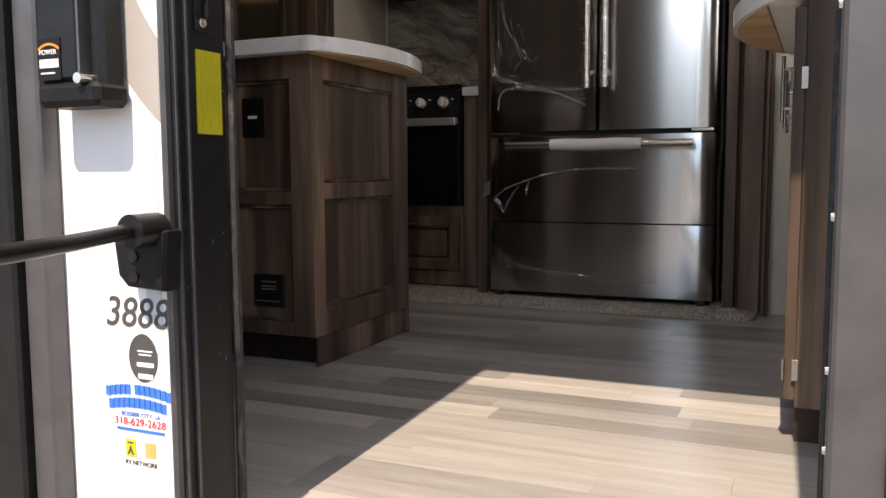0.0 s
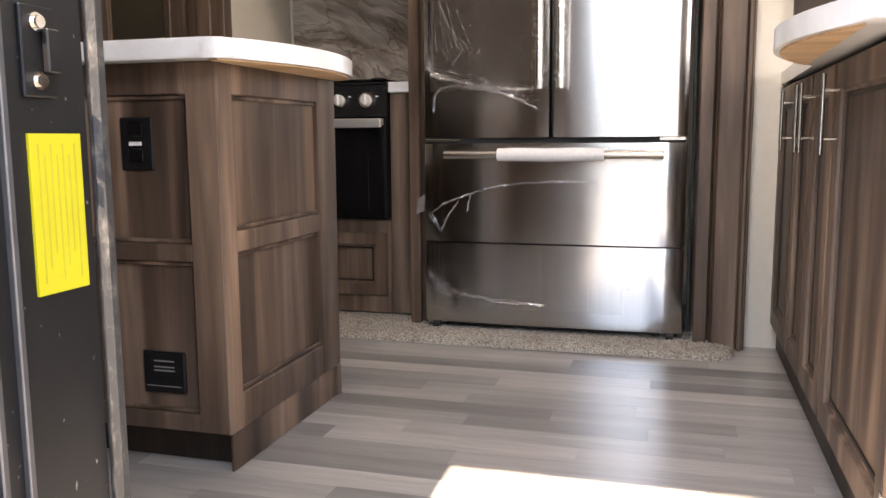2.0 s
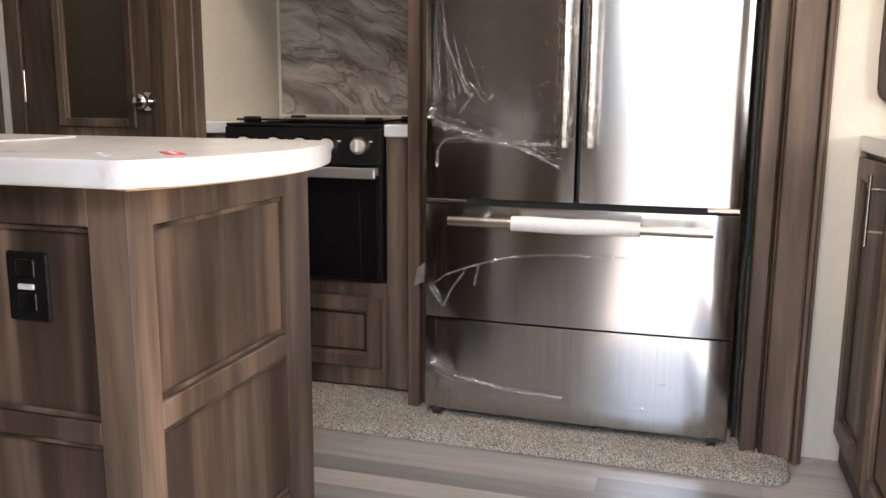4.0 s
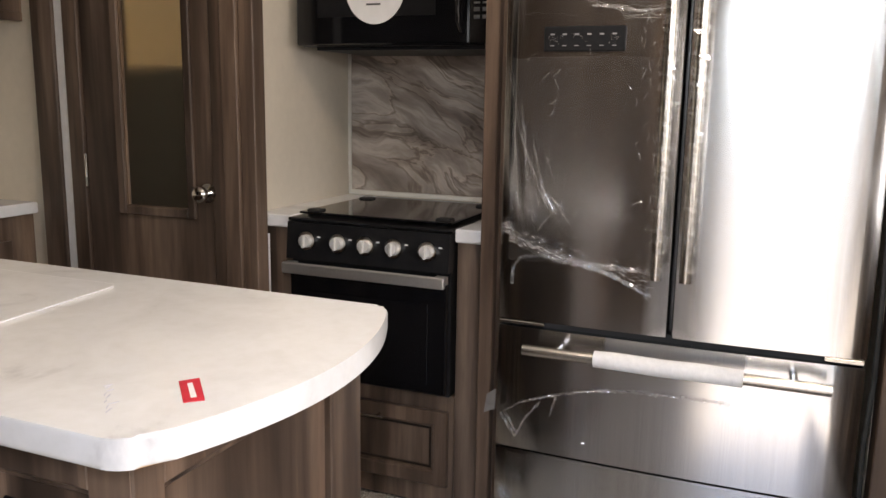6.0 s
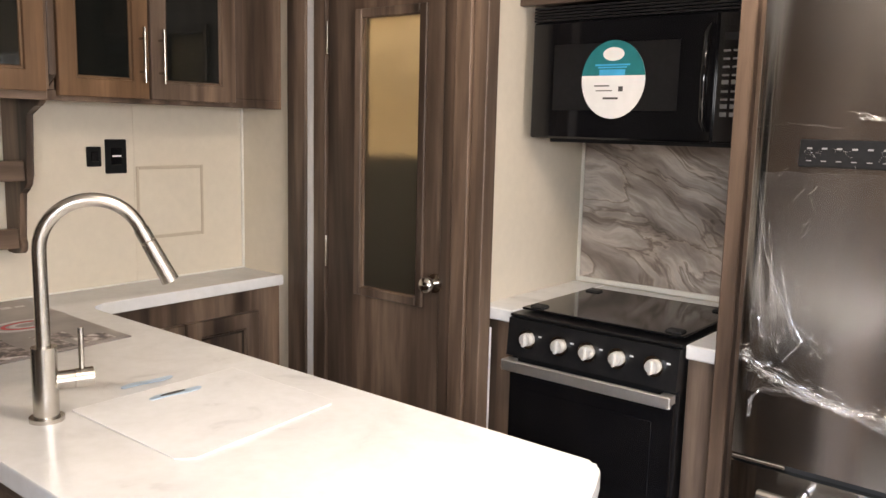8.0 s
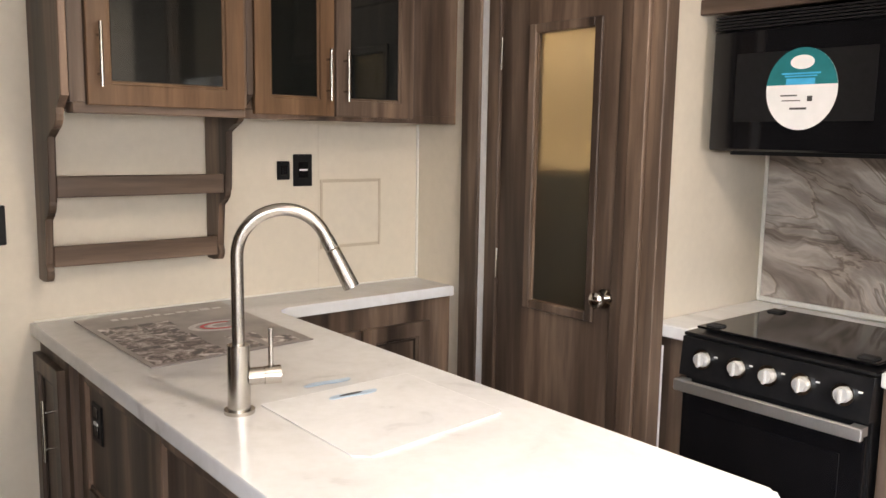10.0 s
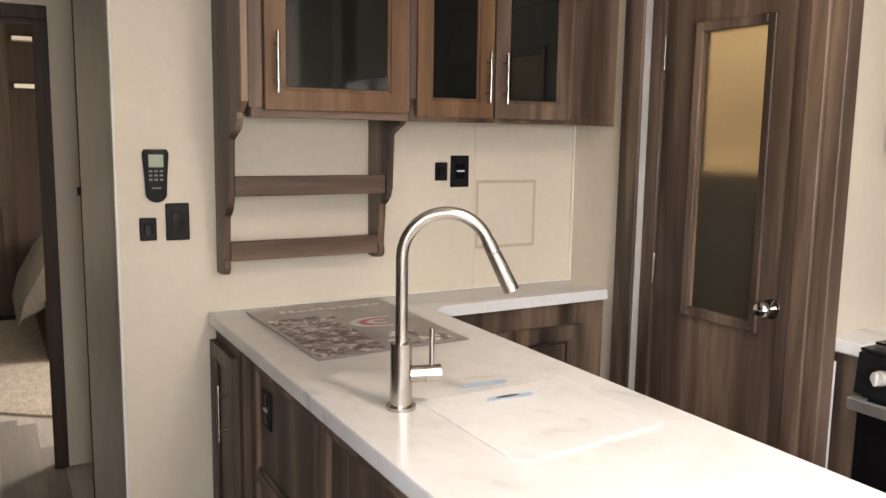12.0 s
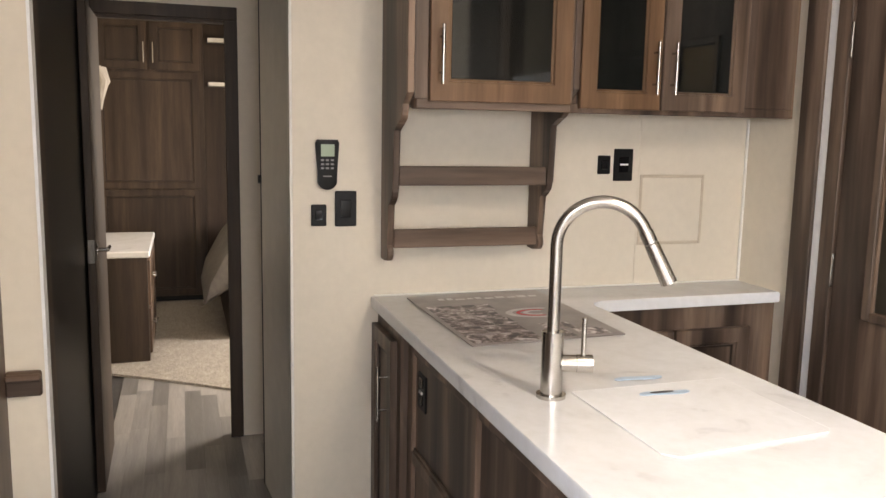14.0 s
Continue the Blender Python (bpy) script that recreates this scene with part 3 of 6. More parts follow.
def carpentry_trim():
    # dark casing of the hallway side and of the bedroom doorway
    structure("trim_hall_side", boxes((-2.53, -2.441, SI, 1.054, 0, TOP), bevel=0.003), WALNUT, "dark wood casing at the hallway mouth", "trim")
    # added panel whose near-black colour stands for the deep shade here
    structure("hall_shade_panel", boxes((-4.38, -2.531, SI + 0.001, 0.982, 0, TOP)), BLACK_PLASTIC, "added panel, near-black for the hallway side's deep shade", "panel")
    bm = bmesh.new()
    for r in ((1.53, 1.588, 0, 1.928), (0.93, 1.588, 1.928, 1.985)):
        box(bm, -4.40, -4.385, *r, bevel=0.003)
    for r in ((1.535, 1.5495, 0, 1.915), (0.97, 1.5495, 1.915, 1.934)):
        box(bm, -4.455, -4.3995, *r)
    structure("trim_bedroom_door", bm, WALNUT, "dark wood casing round the bedroom doorway", "trim")
    bm = bmesh.new()
    box(bm, -2.399, -2.384, SI, 1.045, 0.895, 0.95, bevel=0.004)
    box(bm, -2.399, -2.378, SI, 1.045, 0.928, 0.945, bevel=0.004)
    structure("trim_chair_rail", bm, WOOD_Y, "dark wood chair rail on the wall end", "trim")


carpentry_trim()

# ---- entry ----


def entry_frame():
    t = thing("door_1", "black aluminium entry door frame with scuffed edges", "door frame", (DOOR_L, 0.95, 0), kind="structure")
    for side, x, s in (("left", DOOR_L, -1), ("right", DOOR_R, 1)):
        inner, outer = x, x + s * 0.03
        a, b = min(inner, outer), max(inner, outer)
        part("jamb", boxes((a, b, 0.926, 1.04, -0.05, DOOR_H), bevel=0.003), JAMB, t)
        f0, f1 = (x - 0.006, x + 0.004) if s < 0 else (x - 0.004, x + 0.05)
        part("outer_flange", boxes((f0, f1, 0.908, 0.9245, -0.08, DOOR_H + 0.05), bevel=0.004), GREY_METAL, t, "grey outer flange")
        part("seal", boxes((x - 0.004 if s < 0 else x - 0.008, x + 0.008 if s < 0 else x + 0.004, 1.0405, 1.056, -0.02, DOOR_H), bevel=0.004), SCUFF, t, "scuffed weather seal")
        bm = bmesh.new()
        for y in (0.929, 0.952):
            box(bm, x - (0.004 if s < 0 else 0.005), x + (0.005 if s < 0 else 0.004), y, y + 0.006, -0.02, DOOR_H - 0.01, bevel=0.001)
        part("groove_rib", bm, GREY_METAL, t)
    part("head", boxes((DOOR_L - 0.03, DOOR_R + 0.03, 0.926, 1.04, DOOR_H + 0.001, DOOR_H + 0.034), bevel=0.003), BLACK_METAL, t)
    part("sill", boxes((DOOR_L, DOOR_R, 0.926, 1.04, -0.05, -0.004), bevel=0.003), GREY_METAL, t)
    plate = part("strike", boxes((DOOR_L, DOOR_L + 0.004, 0.974, 1.006, 0.738, 0.80), (DOOR_L + 0.0042, DOOR_L + 0.010, 0.992, 1.004, 0.755, 0.785), bevel=0.001), BLACK_METAL, t, "black folded strike plate")
    for z in (0.749, 0.789):
        bm = rod(bmesh.new(), (DOOR_L + 0.004, 0.988, z), (DOOR_L + 0.0085, 0.988, z), 0.0045)
        rod(bm, (DOOR_L + 0.004, 0.988, z), (DOOR_L + 0.005, 0.988, z), 0.0065)
        part("bolt", bm, POLISHED, plate, "small bright bolt", True)
    bm = bmesh.new()
    for z in (0.06, 0.16, 0.27, 0.35, 0.5, 0.7, 0.9):
        rod(bm, (DOOR_R + 0.002, 0.94, z), (DOOR_R - 0.008, 0.94, z), 0.006, 10, 0.004)
    part("screw_row", bm, POLISHED, t, "row of bright screws", True)
    lab = part("warning_label", boxes((DOOR_L, DOOR_L + 0.0022, 0.976, 1.027, 0.599, 0.713)), YELLOW, t, "bright yellow paper warning label")
    bm = bmesh.new()
    for k in range(7):
        y = 0.983 + k * 0.006
        box(bm, DOOR_L + 0.0022, DOOR_L + 0.0027, y, y + 0.0012, 0.607 + 0.01 * (k % 3), 0.706 - 0.008 * (k % 2))
    part("fine_print", bm, plain("label_print", (0.45, 0.40, 0.03), 0.6, bumped=0), lab)


entry_frame()


def screen_door():
    t = thing("screen_door", "open grey-framed entry door with pale insect screen", "screen door", (0.07, 0.86, 0))
    m = Matrix.Translation((0.10, 0.90, 0)) @ Matrix.Rotation(radians(-71), 4, "Z")

    def turned(bm):
        bmesh.ops.transform(bm, matrix=m, verts=bm.verts)
        return bm
    part("frame", turned(boxes((0, 0.05, -0.015, 0.015, 0.0, 1.9), (0.68, 0.73, -0.015, 0.015, 0, 1.9), (0.05, 0.68, -0.015, 0.015, 0, 0.06), (0.05, 0.68, -0.015, 0.015, 1.84, 1.9), (0.05, 0.68, -0.014, 0.014, 0.86, 0.92), bevel=0.004)), GREY_METAL, t)
    part("screen", turned(boxes((0.05, 0.68, -0.002, 0.002, 0.06, 1.84))), SCREEN, t, "pale fine insect mesh")


screen_door()


def outside_fittings():
    y = SO
    arm = thing("awning_bracket_post", "black awning arm mounted on the white siding", "awning support", (-0.92, y, 0.64))
    part("channel", boxes((-0.93, -0.855, y - 0.055, y - 0.001, 0.665, 2.3), bevel=0.006), BLACK_METAL, arm)
    part("inner_channel", boxes((-0.85, -0.825, y - 0.045, y - 0.001, 0.65, 2.3), bevel=0.008), BLACK_METAL, arm)
    part("rib", boxes((-0.8545, -0.8505, y - 0.057, y - 0.01, 0.66, 2.3)), GREY_METAL, arm)
    part("foot_bracket", boxes((-0.93, -0.82, y - 0.06, y - 0.001, 0.632, 0.6645), bevel=0.008), BLACK_PLASTIC, arm)
    bm = rod(bmesh.new(), (-0.845, y - 0.068, 0.667), (-0.845, y - 0.045, 0.667), 0.007)
    part("bolt", bm, POLISHED, arm, "bright bolt head", True)
    badge = part("badge", boxes((-0.926, -0.885, y - 0.0565, y - 0.0555, 0.668, 0.722)), BLACK_PLASTIC, arm, "small maker's badge in black")
    part("badge_mark", boxes((-0.922, -0.888, y - 0.0572, y - 0.0566, 0.684, 0.695), (-0.92, -0.895, y - 0.0572, y - 0.0566, 0.676, 0.678)), WHITE_INK, badge)
    part("badge_arch", prism(bmesh.new(), arc(-0.905, 0.686, 0.03, 50, 130, 8) + arc(-0.905, 0.686, 0.027, 130, 50, 8), "y", y - 0.0572, y - 0.0566), ORANGE_INK, badge)
    lettering("badge_word", "POWER", 0.009, WHITE_INK, badge, Matrix.Translation((-0.907, y - 0.0567, 0.704)) @ TO_SOUTH)

    rail = thing("awning_rail", "dark vertical rail along the white siding", "rail", (-1.05, y, -0.4))
    part("rail_body", boxes((-1.10, -1.0, y - 0.05, y - 0.001, -0.4, 2.3), bevel=0.005), BLACK_METAL, rail)
    part("rail_edge", boxes((-0.999, -0.955, y - 0.035, y - 0.001, -0.4, 2.3), bevel=0.004), GREY_METAL, rail)

    h = thing("grab_handle", "black folding entry grab handle beside the door", "grab handle", (-0.80, y, 0.42))
    bm = bmesh.new()
    prism(bm, [(-0.826, 0.455), (-0.82, 0.41)] + [(-0.805, 0.395), (-0.745, 0.392), (-0.738, 0.47), (-0.77, 0.485)], "y", y - 0.04, y - 0.001, 0.008)
    part("bracket", bm, BLACK_PLASTIC, h)
    part("knuckle", rod(bmesh.new(), (-0.765, y - 0.07, 0.472), (-0.765, y - 0.02, 0.472), 0.022, 20), BLACK_METAL, h, "", True)
    bm = bmesh.new()
    for z in (0.437, 0.41):
        rod(bm, (-0.79, y - 0.0425, z), (-0.79, y - 0.0395, z), 0.008, 16)
    part("screw_hole", bm, BLACK_GLOSS, h)
    part("bar", tube(bmesh.new(), [(-0.768, y - 0.05, 0.475), (-0.765, y - 0.08, 0.472), (-0.72, y - 0.2, 0.470), (-0.66, y - 0.33, 0.472), (-0.655, y - 0.46, 0.470)], 0.0098), BLACK_METAL, h, "black tubular bar", True)

    dec = thing("stripe_decal", "curved grey vinyl stripe and blue-grey stripe on siding", "decal", (-0.8, y, 0.6))
    cx, cz, edge = -0.474, 0.95, DOOR_L - 0.0065
    ring = []
    for k in range(91):
        a = radians(150 + 85 * k / 90)
        ri = max(0.376, (edge - cx) / math.cos(a))
        if ri < 0.4505:
            ring.append([(cx + q * math.cos(a), cz + q * math.sin(a)) for q in (ri, 0.451)])
    bm = prism(bmesh.new(), [p[1] for p in ring] + [p[0] for p in reversed(ring)], "y", y - 0.0012, y - 0.0002)
    part("curved_stripe", bm, GREY_VINYL, dec)
    # pale blue-grey strip laid flat on the siding
    part("upright_stripe", boxes((-0.808, -0.781, y - 0.0008, y - 0.0002, 0.3, 2.2)), BLUEGREY_STRIPE, dec, "pale blue-grey upright stripe")

    s = thing("siding_sticker", "blue and red lettered dealer sticker on siding", "sticker", (-0.809, y, 0.2))
    place = lambda x, z: Matrix.Translation((x, y - 0.0008, z - 0.017)) @ TO_SOUTH
    halo = plain("pale_blue_ink", (0.45, 0.58, 0.80), 0.5, vary=0.05, bumped=0.0)
    rows = ((0.2355, 0.0135, (-0.889, 5, -0.842), (-0.836, 7, -0.770)), (0.2165, 0.0135, (-0.884, 11, -0.779),))
    for z, h, *words in rows:
        for x0, letters, x1 in words:
            step = (x1 - x0) / letters
            for k in range(letters):
                xa = x0 + k * step
                dz = 0.007 * (1 - ((xa + step / 2 + 0.829) / 0.06) ** 2) - 0.004
                part("name_halo", boxes((xa - 0.0012, xa + step, y - 0.0007, y - 0.0002, z + dz - 0.0015, z + dz + h + 0.0015)), halo, s)
                part("name_block", boxes((xa, xa + step * 0.88, y - 0.0012, y - 0.0007, z + dz, z + dz + h)), BLUE_INK, s, "bold blue block of the name")
    lettering("town", "BOSSIER CITY, LA", 0.0085, BLUE_INK, s, place(-0.827, 0.226), 0.07)
    lettering("telephone", "318-629-2628", 0.015, RED_INK, s, place(-0.829, 0.215), 0.092)
    part("address_bar", boxes((-0.871, -0.785, y - 0.0012, y - 0.0002, 0.185, 0.189)), BLUE_INK, s)
    part("yellow_square", boxes((-0.856, -0.838, y - 0.0012, y - 0.0002, 0.148, 0.173)), YELLOW, s)
    part("camp_mark", prism(bmesh.new(), [(-0.853, 0.151), (-0.847, 0.164), (-0.841, 0.151), (-0.8445, 0.151), (-0.847, 0.157), (-0.8495, 0.151)], "y", y - 0.0017, y - 0.0012), INK, s)
    part("camp_line", boxes((-0.852, -0.842, y - 0.0017, y - 0.0012, 0.167, 0.169)), INK, s)
    part("gold_shield", boxes((-0.821, -0.802, y - 0.0012, y - 0.0002, 0.15, 0.171)), plain("gold_ink", (0.5, 0.38, 0.12), 0.5, bumped=0), s)
    lettering("network", "RV NETWORK", 0.010, INK, s, place(-0.829, 0.156), 0.058)

    num = thing("model_number", "black model number lettered on white siding", "number", (-0.819, y, 0.36))
    lettering("digits", "3888", 0.059, INK, num, Matrix.Translation((-0.828, y - 0.0008, 0.352)) @ TO_SOUTH, 0.115, slant=0.18, weight=0.0003)
    oval = thing("oval_badge", "grey oval certification badge on white siding", "badge", (-0.814, y, 0.30))
    pts = [(-0.818 + 0.0255 * math.cos(a * math.tau / 32), 0.291 + 0.034 * math.sin(a * math.tau / 32)) for a in range(32)]
    part("plate", prism(bmesh.new(), pts, "y", y - 0.0014, y - 0.0002), INK, oval)
    part("print", boxes((-0.829, -0.799, y - 0.0019, y - 0.0013, 0.279, 0.285), (-0.827, -0.801, y - 0.0019, y - 0.0013, 0.262, 0.269), (-0.825, -0.803, y - 0.0019, y - 0.0013, 0.295, 0.297), (-0.827, -0.801, y - 0.0019, y - 0.0013, 0.3, 0.302)), WHITE_INK, oval)


outside_fittings()

# ---- kitchen peninsula ----
CZ0, CZ1 = 0.865, 0.905


def counter_top():
    ox = [(W + 0.001, 1.94)]
    ox += arc(-1.215, 1.99, 0.05, -90, -35, 6)
    for k in range(1, 20):
        f = k / 20
        ox.append((-1.172 + 0.075 * math.sin(math.pi * f) ** 0.8, 1.966 + f * (2.59 - 1.966)))
    ox += arc(-1.215, 2.575, 0.05, 30, 90, 6)
    ox += [(-2.91, 2.625)] + arc(-2.91, 2.685, 0.06, 270, 180, 6) + [(-2.97, 3.4125), (W + 0.001, 3.4125)]
    bm = prism(bmesh.new(), ox, "z", CZ0, CZ1, 0.006)
    ob = part("countertop", bm, COUNTER, None, "", True)
    tagged(ob, "white marbled solid countertop with a bowed end", "countertop")
    under = [(x - 0.012, y) for x, y in ox if x > -1.21 and 1.95 < y < 2.6]
    part("underside_board", prism(bmesh.new(), under + [(-1.213, 2.59), (-1.213, 1.96)], "z", CZ0 - 0.004, CZ0 - 0.0005), RAW, ob, "raw board underside")
    return ob


counter_top()
structure("baseboard_counter", boxes((W + 0.001, W + 0.012, 1.95, 3.412, CZ1, CZ1 + 0.005), bevel=0.001), WHITE_WALL, "thin white caulk strip behind the counter", "trim")


def peninsula():
    t = thing("peninsula_cabinet", "brown wooden peninsula cabinet with recessed panels", "cabinet", (-1.8, 2.28, 0))
    f = Face("-y", 1.988)
    e = Face("+x", -1.215)
    part("body", boxes((W + 0.002, -1.236, 2.01, 2.565, 0.086, 0.864)), WOOD, t)
    # recess shade is put into the darker wood of the toe kick
    part("toe_kick", boxes((W + 0.002, -1.225, 2.05, 2.51, 0.0, 0.0855)), DARKWOOD, t, "recessed toe kick with the shade put into its dark colour")

    part("end_toe_board", boxes((-1.2245, -1.219, 2.0, 2.572, 0.001, 0.0855), bevel=0.001), WOOD, t, "brown board closing the end of the toe kick")
    part("corner_foot", boxes((-1.2185, -1.2125, 2.548, 2.572, 0.001, 0.0855), bevel=0.001), WOOD, t)

    def framed(face, name, us, vs, lo, hi, depth, d0):
        """Stiles at us, rails at vs, panels between."""
        bm = bmesh.new()
        for a, b in us:
            box(bm, *face.row(a, b, lo, hi, d0, depth), bevel=0.0025)
        for a, b in vs:
            for (p, q), (r, s) in zip(us, us[1:]):
                box(bm, *face.row(q, r, a, b, d0, depth - 0.001), bevel=0.002)
        part(name, bm, WOOD, t)
        for (p, q), (r, s) in zip(us, us[1:]):
            for (a, b), (c, d) in zip(vs, vs[1:]):
                part("panel", boxes(face.row(q + 0.0005, r - 0.0005, b, c, d0, d0 + 0.006)), WOOD, t)
                for lo_v, hi_v in ((b + 0.0005, b + 0.010), (c - 0.010, c - 0.0005)):
                    part("moulding", boxes(face.row(q + 0.001, r - 0.001, lo_v, hi_v, d0 + 0.0062, d0 + 0.013), bevel=0.002), WOOD, t)
    framed(f, "front_frame", [(-2.90, -2.85), (-2.34, -2.28), (-1.80, -1.735), (-1.29, -1.217)], [(0.086, 0.125), (0.455, 0.492), (0.80, 0.864)], 0.086, 0.864, 0.0, -0.02)
    framed(e, "end_frame", [(1.989, 2.045), (2.465, 2.575)], [(0.086, 0.165), (0.47, 0.515), (0.80, 0.864)], 0.086, 0.864, 0.0, -0.02)
    part("board_filler", boxes((W + 0.002, -2.901, 1.965, 2.009, 0.086, 0.864)), WOOD, t)
    d = panel_door(t, Face("-y", 1.964), W + 0.006, -2.94, 0.12, 0.815, 0.0, 0.022, 0.05)
    bar_handle(d, Face("-y", 1.942), -2.985, 0.545, 0.725, 0.0)

    o = thing("outlet_plate", "black double power outlet on the peninsula front", "outlet", (-1.415, 1.99, 0.7), group="peninsula outlets")
    part("plate", boxes((-1.455, -1.376, 1.996, 2.004, 0.645, 0.755), bevel=0.003), BLACK_PLASTIC, o)
    for z in (0.715, 0.662):
        part("socket", boxes((-1.434, -1.398, 1.993, 1.9965, z, z + 0.03), bevel=0.002), BLACK_GLOSS, o)
    part("indicator", boxes((-1.43, -1.402, 1.992, 1.9965, 0.6965, 0.7045)), WHITE_INK, o, "small white switch bar")
    copy_thing(o, Matrix.Translation((-2.775, 1.99, 0.70)))
    v = thing("vent_plate", "black monitor panel low on the peninsula front", "vent plate", (-1.40, 1.99, 0.2))
    part("plate", boxes((-1.428, -1.325, 1.994, 2.004, 0.165, 0.257), bevel=0.003), BLACK_PLASTIC, v)
    bm = bmesh.new()
    for z in (0.235, 0.222, 0.214):
        box(bm, -1.40, -1.35, 1.9935, 1.9942, z, z + 0.003)
    box(bm, -1.42, -1.335, 1.9935, 1.9942, 0.18, 0.182)
    part("print", bm, GREY_INK, v)


peninsula()


def corner_cabinet():
    t = thing("corner_cabinet", "dark brown base cabinet under the counter return", "cabinet", (-3.08, 3.0, 0))
    part("body", boxes((W + 0.002, -2.995, 2.57, 3.412, 0.08, 0.864)), WOOD, t)
    # darker wood again carries the shade of the recess
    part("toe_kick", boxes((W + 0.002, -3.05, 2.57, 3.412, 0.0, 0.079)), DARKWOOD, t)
    f = Face("+x", -2.994)
    for u0, u1, hu in ((2.66, 2.98, 2.955), (2.99, 3.30, 3.015)):
        d = panel_door(t, f, u0, u1, 0.12, 0.78)
        bar_handle(d, f, hu, 0.55, 0.72, 0.02)


corner_cabinet()


def sink_cover():
    z = CZ1
    t = thing("sink_cover", "white marbled cover board set over the sink", "sink cover", (-1.9, 2.3, z))
    out = [(-2.095, 2.139), (-1.74, 2.139), (-1.715, 2.165), (-1.75, 2.515), (-1.765, 2.531), (-2.102, 2.531)]
    part("board", prism(bmesh.new(), out, "z", z + 0.0002, z + 0.0035, 0.001), COUNTER, t)
    # white lines drawn along three edges of the cover
    for (a, b) in (((-2.095, 2.139), (-2.102, 2.531)), ((-2.102, 2.531), (-1.765, 2.531)), ((-1.75, 2.515), (-1.715, 2.165))):
        part("edge_bead", rod(bmesh.new(), (*a, z + 0.003), (*b, z + 0.003), 0.0006, 6), WHITE_INK, t, "thin white line along the edge")
    for x, y in ((-2.146, 2.335), (-2.036, 2.335)):
        pts = []
        for k in range(28):
            a = k * math.tau / 28
            u = 0.062 * math.cos(a)
            v = math.sin(a) * (0.010 + 0.008 * math.cos(a) ** 2) + 0.004 * math.sin(math.pi * u / 0.062)
            pts.append((x + v, y + u))
        part("finger_slot", prism(bmesh.new(), pts, "z", z + 0.0036, z + 0.0052), SLOT, t, "pale finger slot")
    # dark ellipse painted as the shadow inside a finger slot
    part("slot_shadow", prism(bmesh.new(), [(-2.036 + 0.006 * math.sin(k * math.tau / 16) - 0.003, 2.33 + 0.03 * math.cos(k * math.tau / 16)) for k in range(16)], "z", z + 0.0053, z + 0.006), INK, t)
    return t


SLOT = plain("slot_blue_white", (0.40, 0.53, 0.66), 0.3, bumped=0)
sink_cover()


def faucet():
    x, y, z = -2.085, 2.085, CZ1
    t = thing("kitchen_faucet", "brushed nickel gooseneck kitchen faucet with pull-down head", "faucet", (x, y, z))
    bm = rod(bmesh.new(), (x, y, z), (x, y, z + 0.008), 0.032, 28)
    rod(bm, (x, y, z + 0.008), (x, y, z + 0.145), 0.0235, 28)
    part("base", bm, CHROME, t, "", True)
    dx, dy = 0.42, 0.907
    pts = [(x, y, z + 0.145), (x, y, z + 0.30)]
    R = 0.094
    for k in range(0, 17):
        a = math.pi * (1 - k / 16 * 0.88)
        u = R + R * math.cos(a)
        pts.append((x + dx * u, y + dy * u, z + 0.33 + R * math.sin(a)))
    part("spout", tube(bmesh.new(), pts, 0.0132, 16), CHROME, t, "", True)
    end, prev = Vector(pts[-1]), Vector(pts[-2])
    d = (end - prev).normalized()
    bm = rod(bmesh.new(), end, end + d * 0.025, 0.0148, 20)
    rod(bm, end + d * 0.028, end + d * 0.118, 0.0152, 20, 0.0172)
    part("spray_head", bm, CHROME, t, "pull-down spray head", True)
    hx, hy = 0.30, 0.954
    bm = rod(bmesh.new(), (x + 0.018 * hx, y + 0.018 * hy, z + 0.075), (x + 0.05 * hx, y + 0.05 * hy, z + 0.075), 0.0185, 24)
    rod(bm, (x + 0.052 * hx, y + 0.052 * hy, z + 0.075), (x + 0.086 * hx, y + 0.086 * hy, z + 0.075), 0.0195, 24)
    rod(bm, (x + 0.049 * hx, y + 0.049 * hy, z + 0.075), (x + 0.053 * hx, y + 0.053 * hy, z + 0.075), 0.016, 24)
    rod(bm, (x + 0.066 * hx, y + 0.066 * hy, z + 0.09), (x + 0.066 * hx, y + 0.066 * hy, z + 0.175), 0.0055, 12)
    part("lever", bm, CHROME, t, "side lever", True)


faucet()


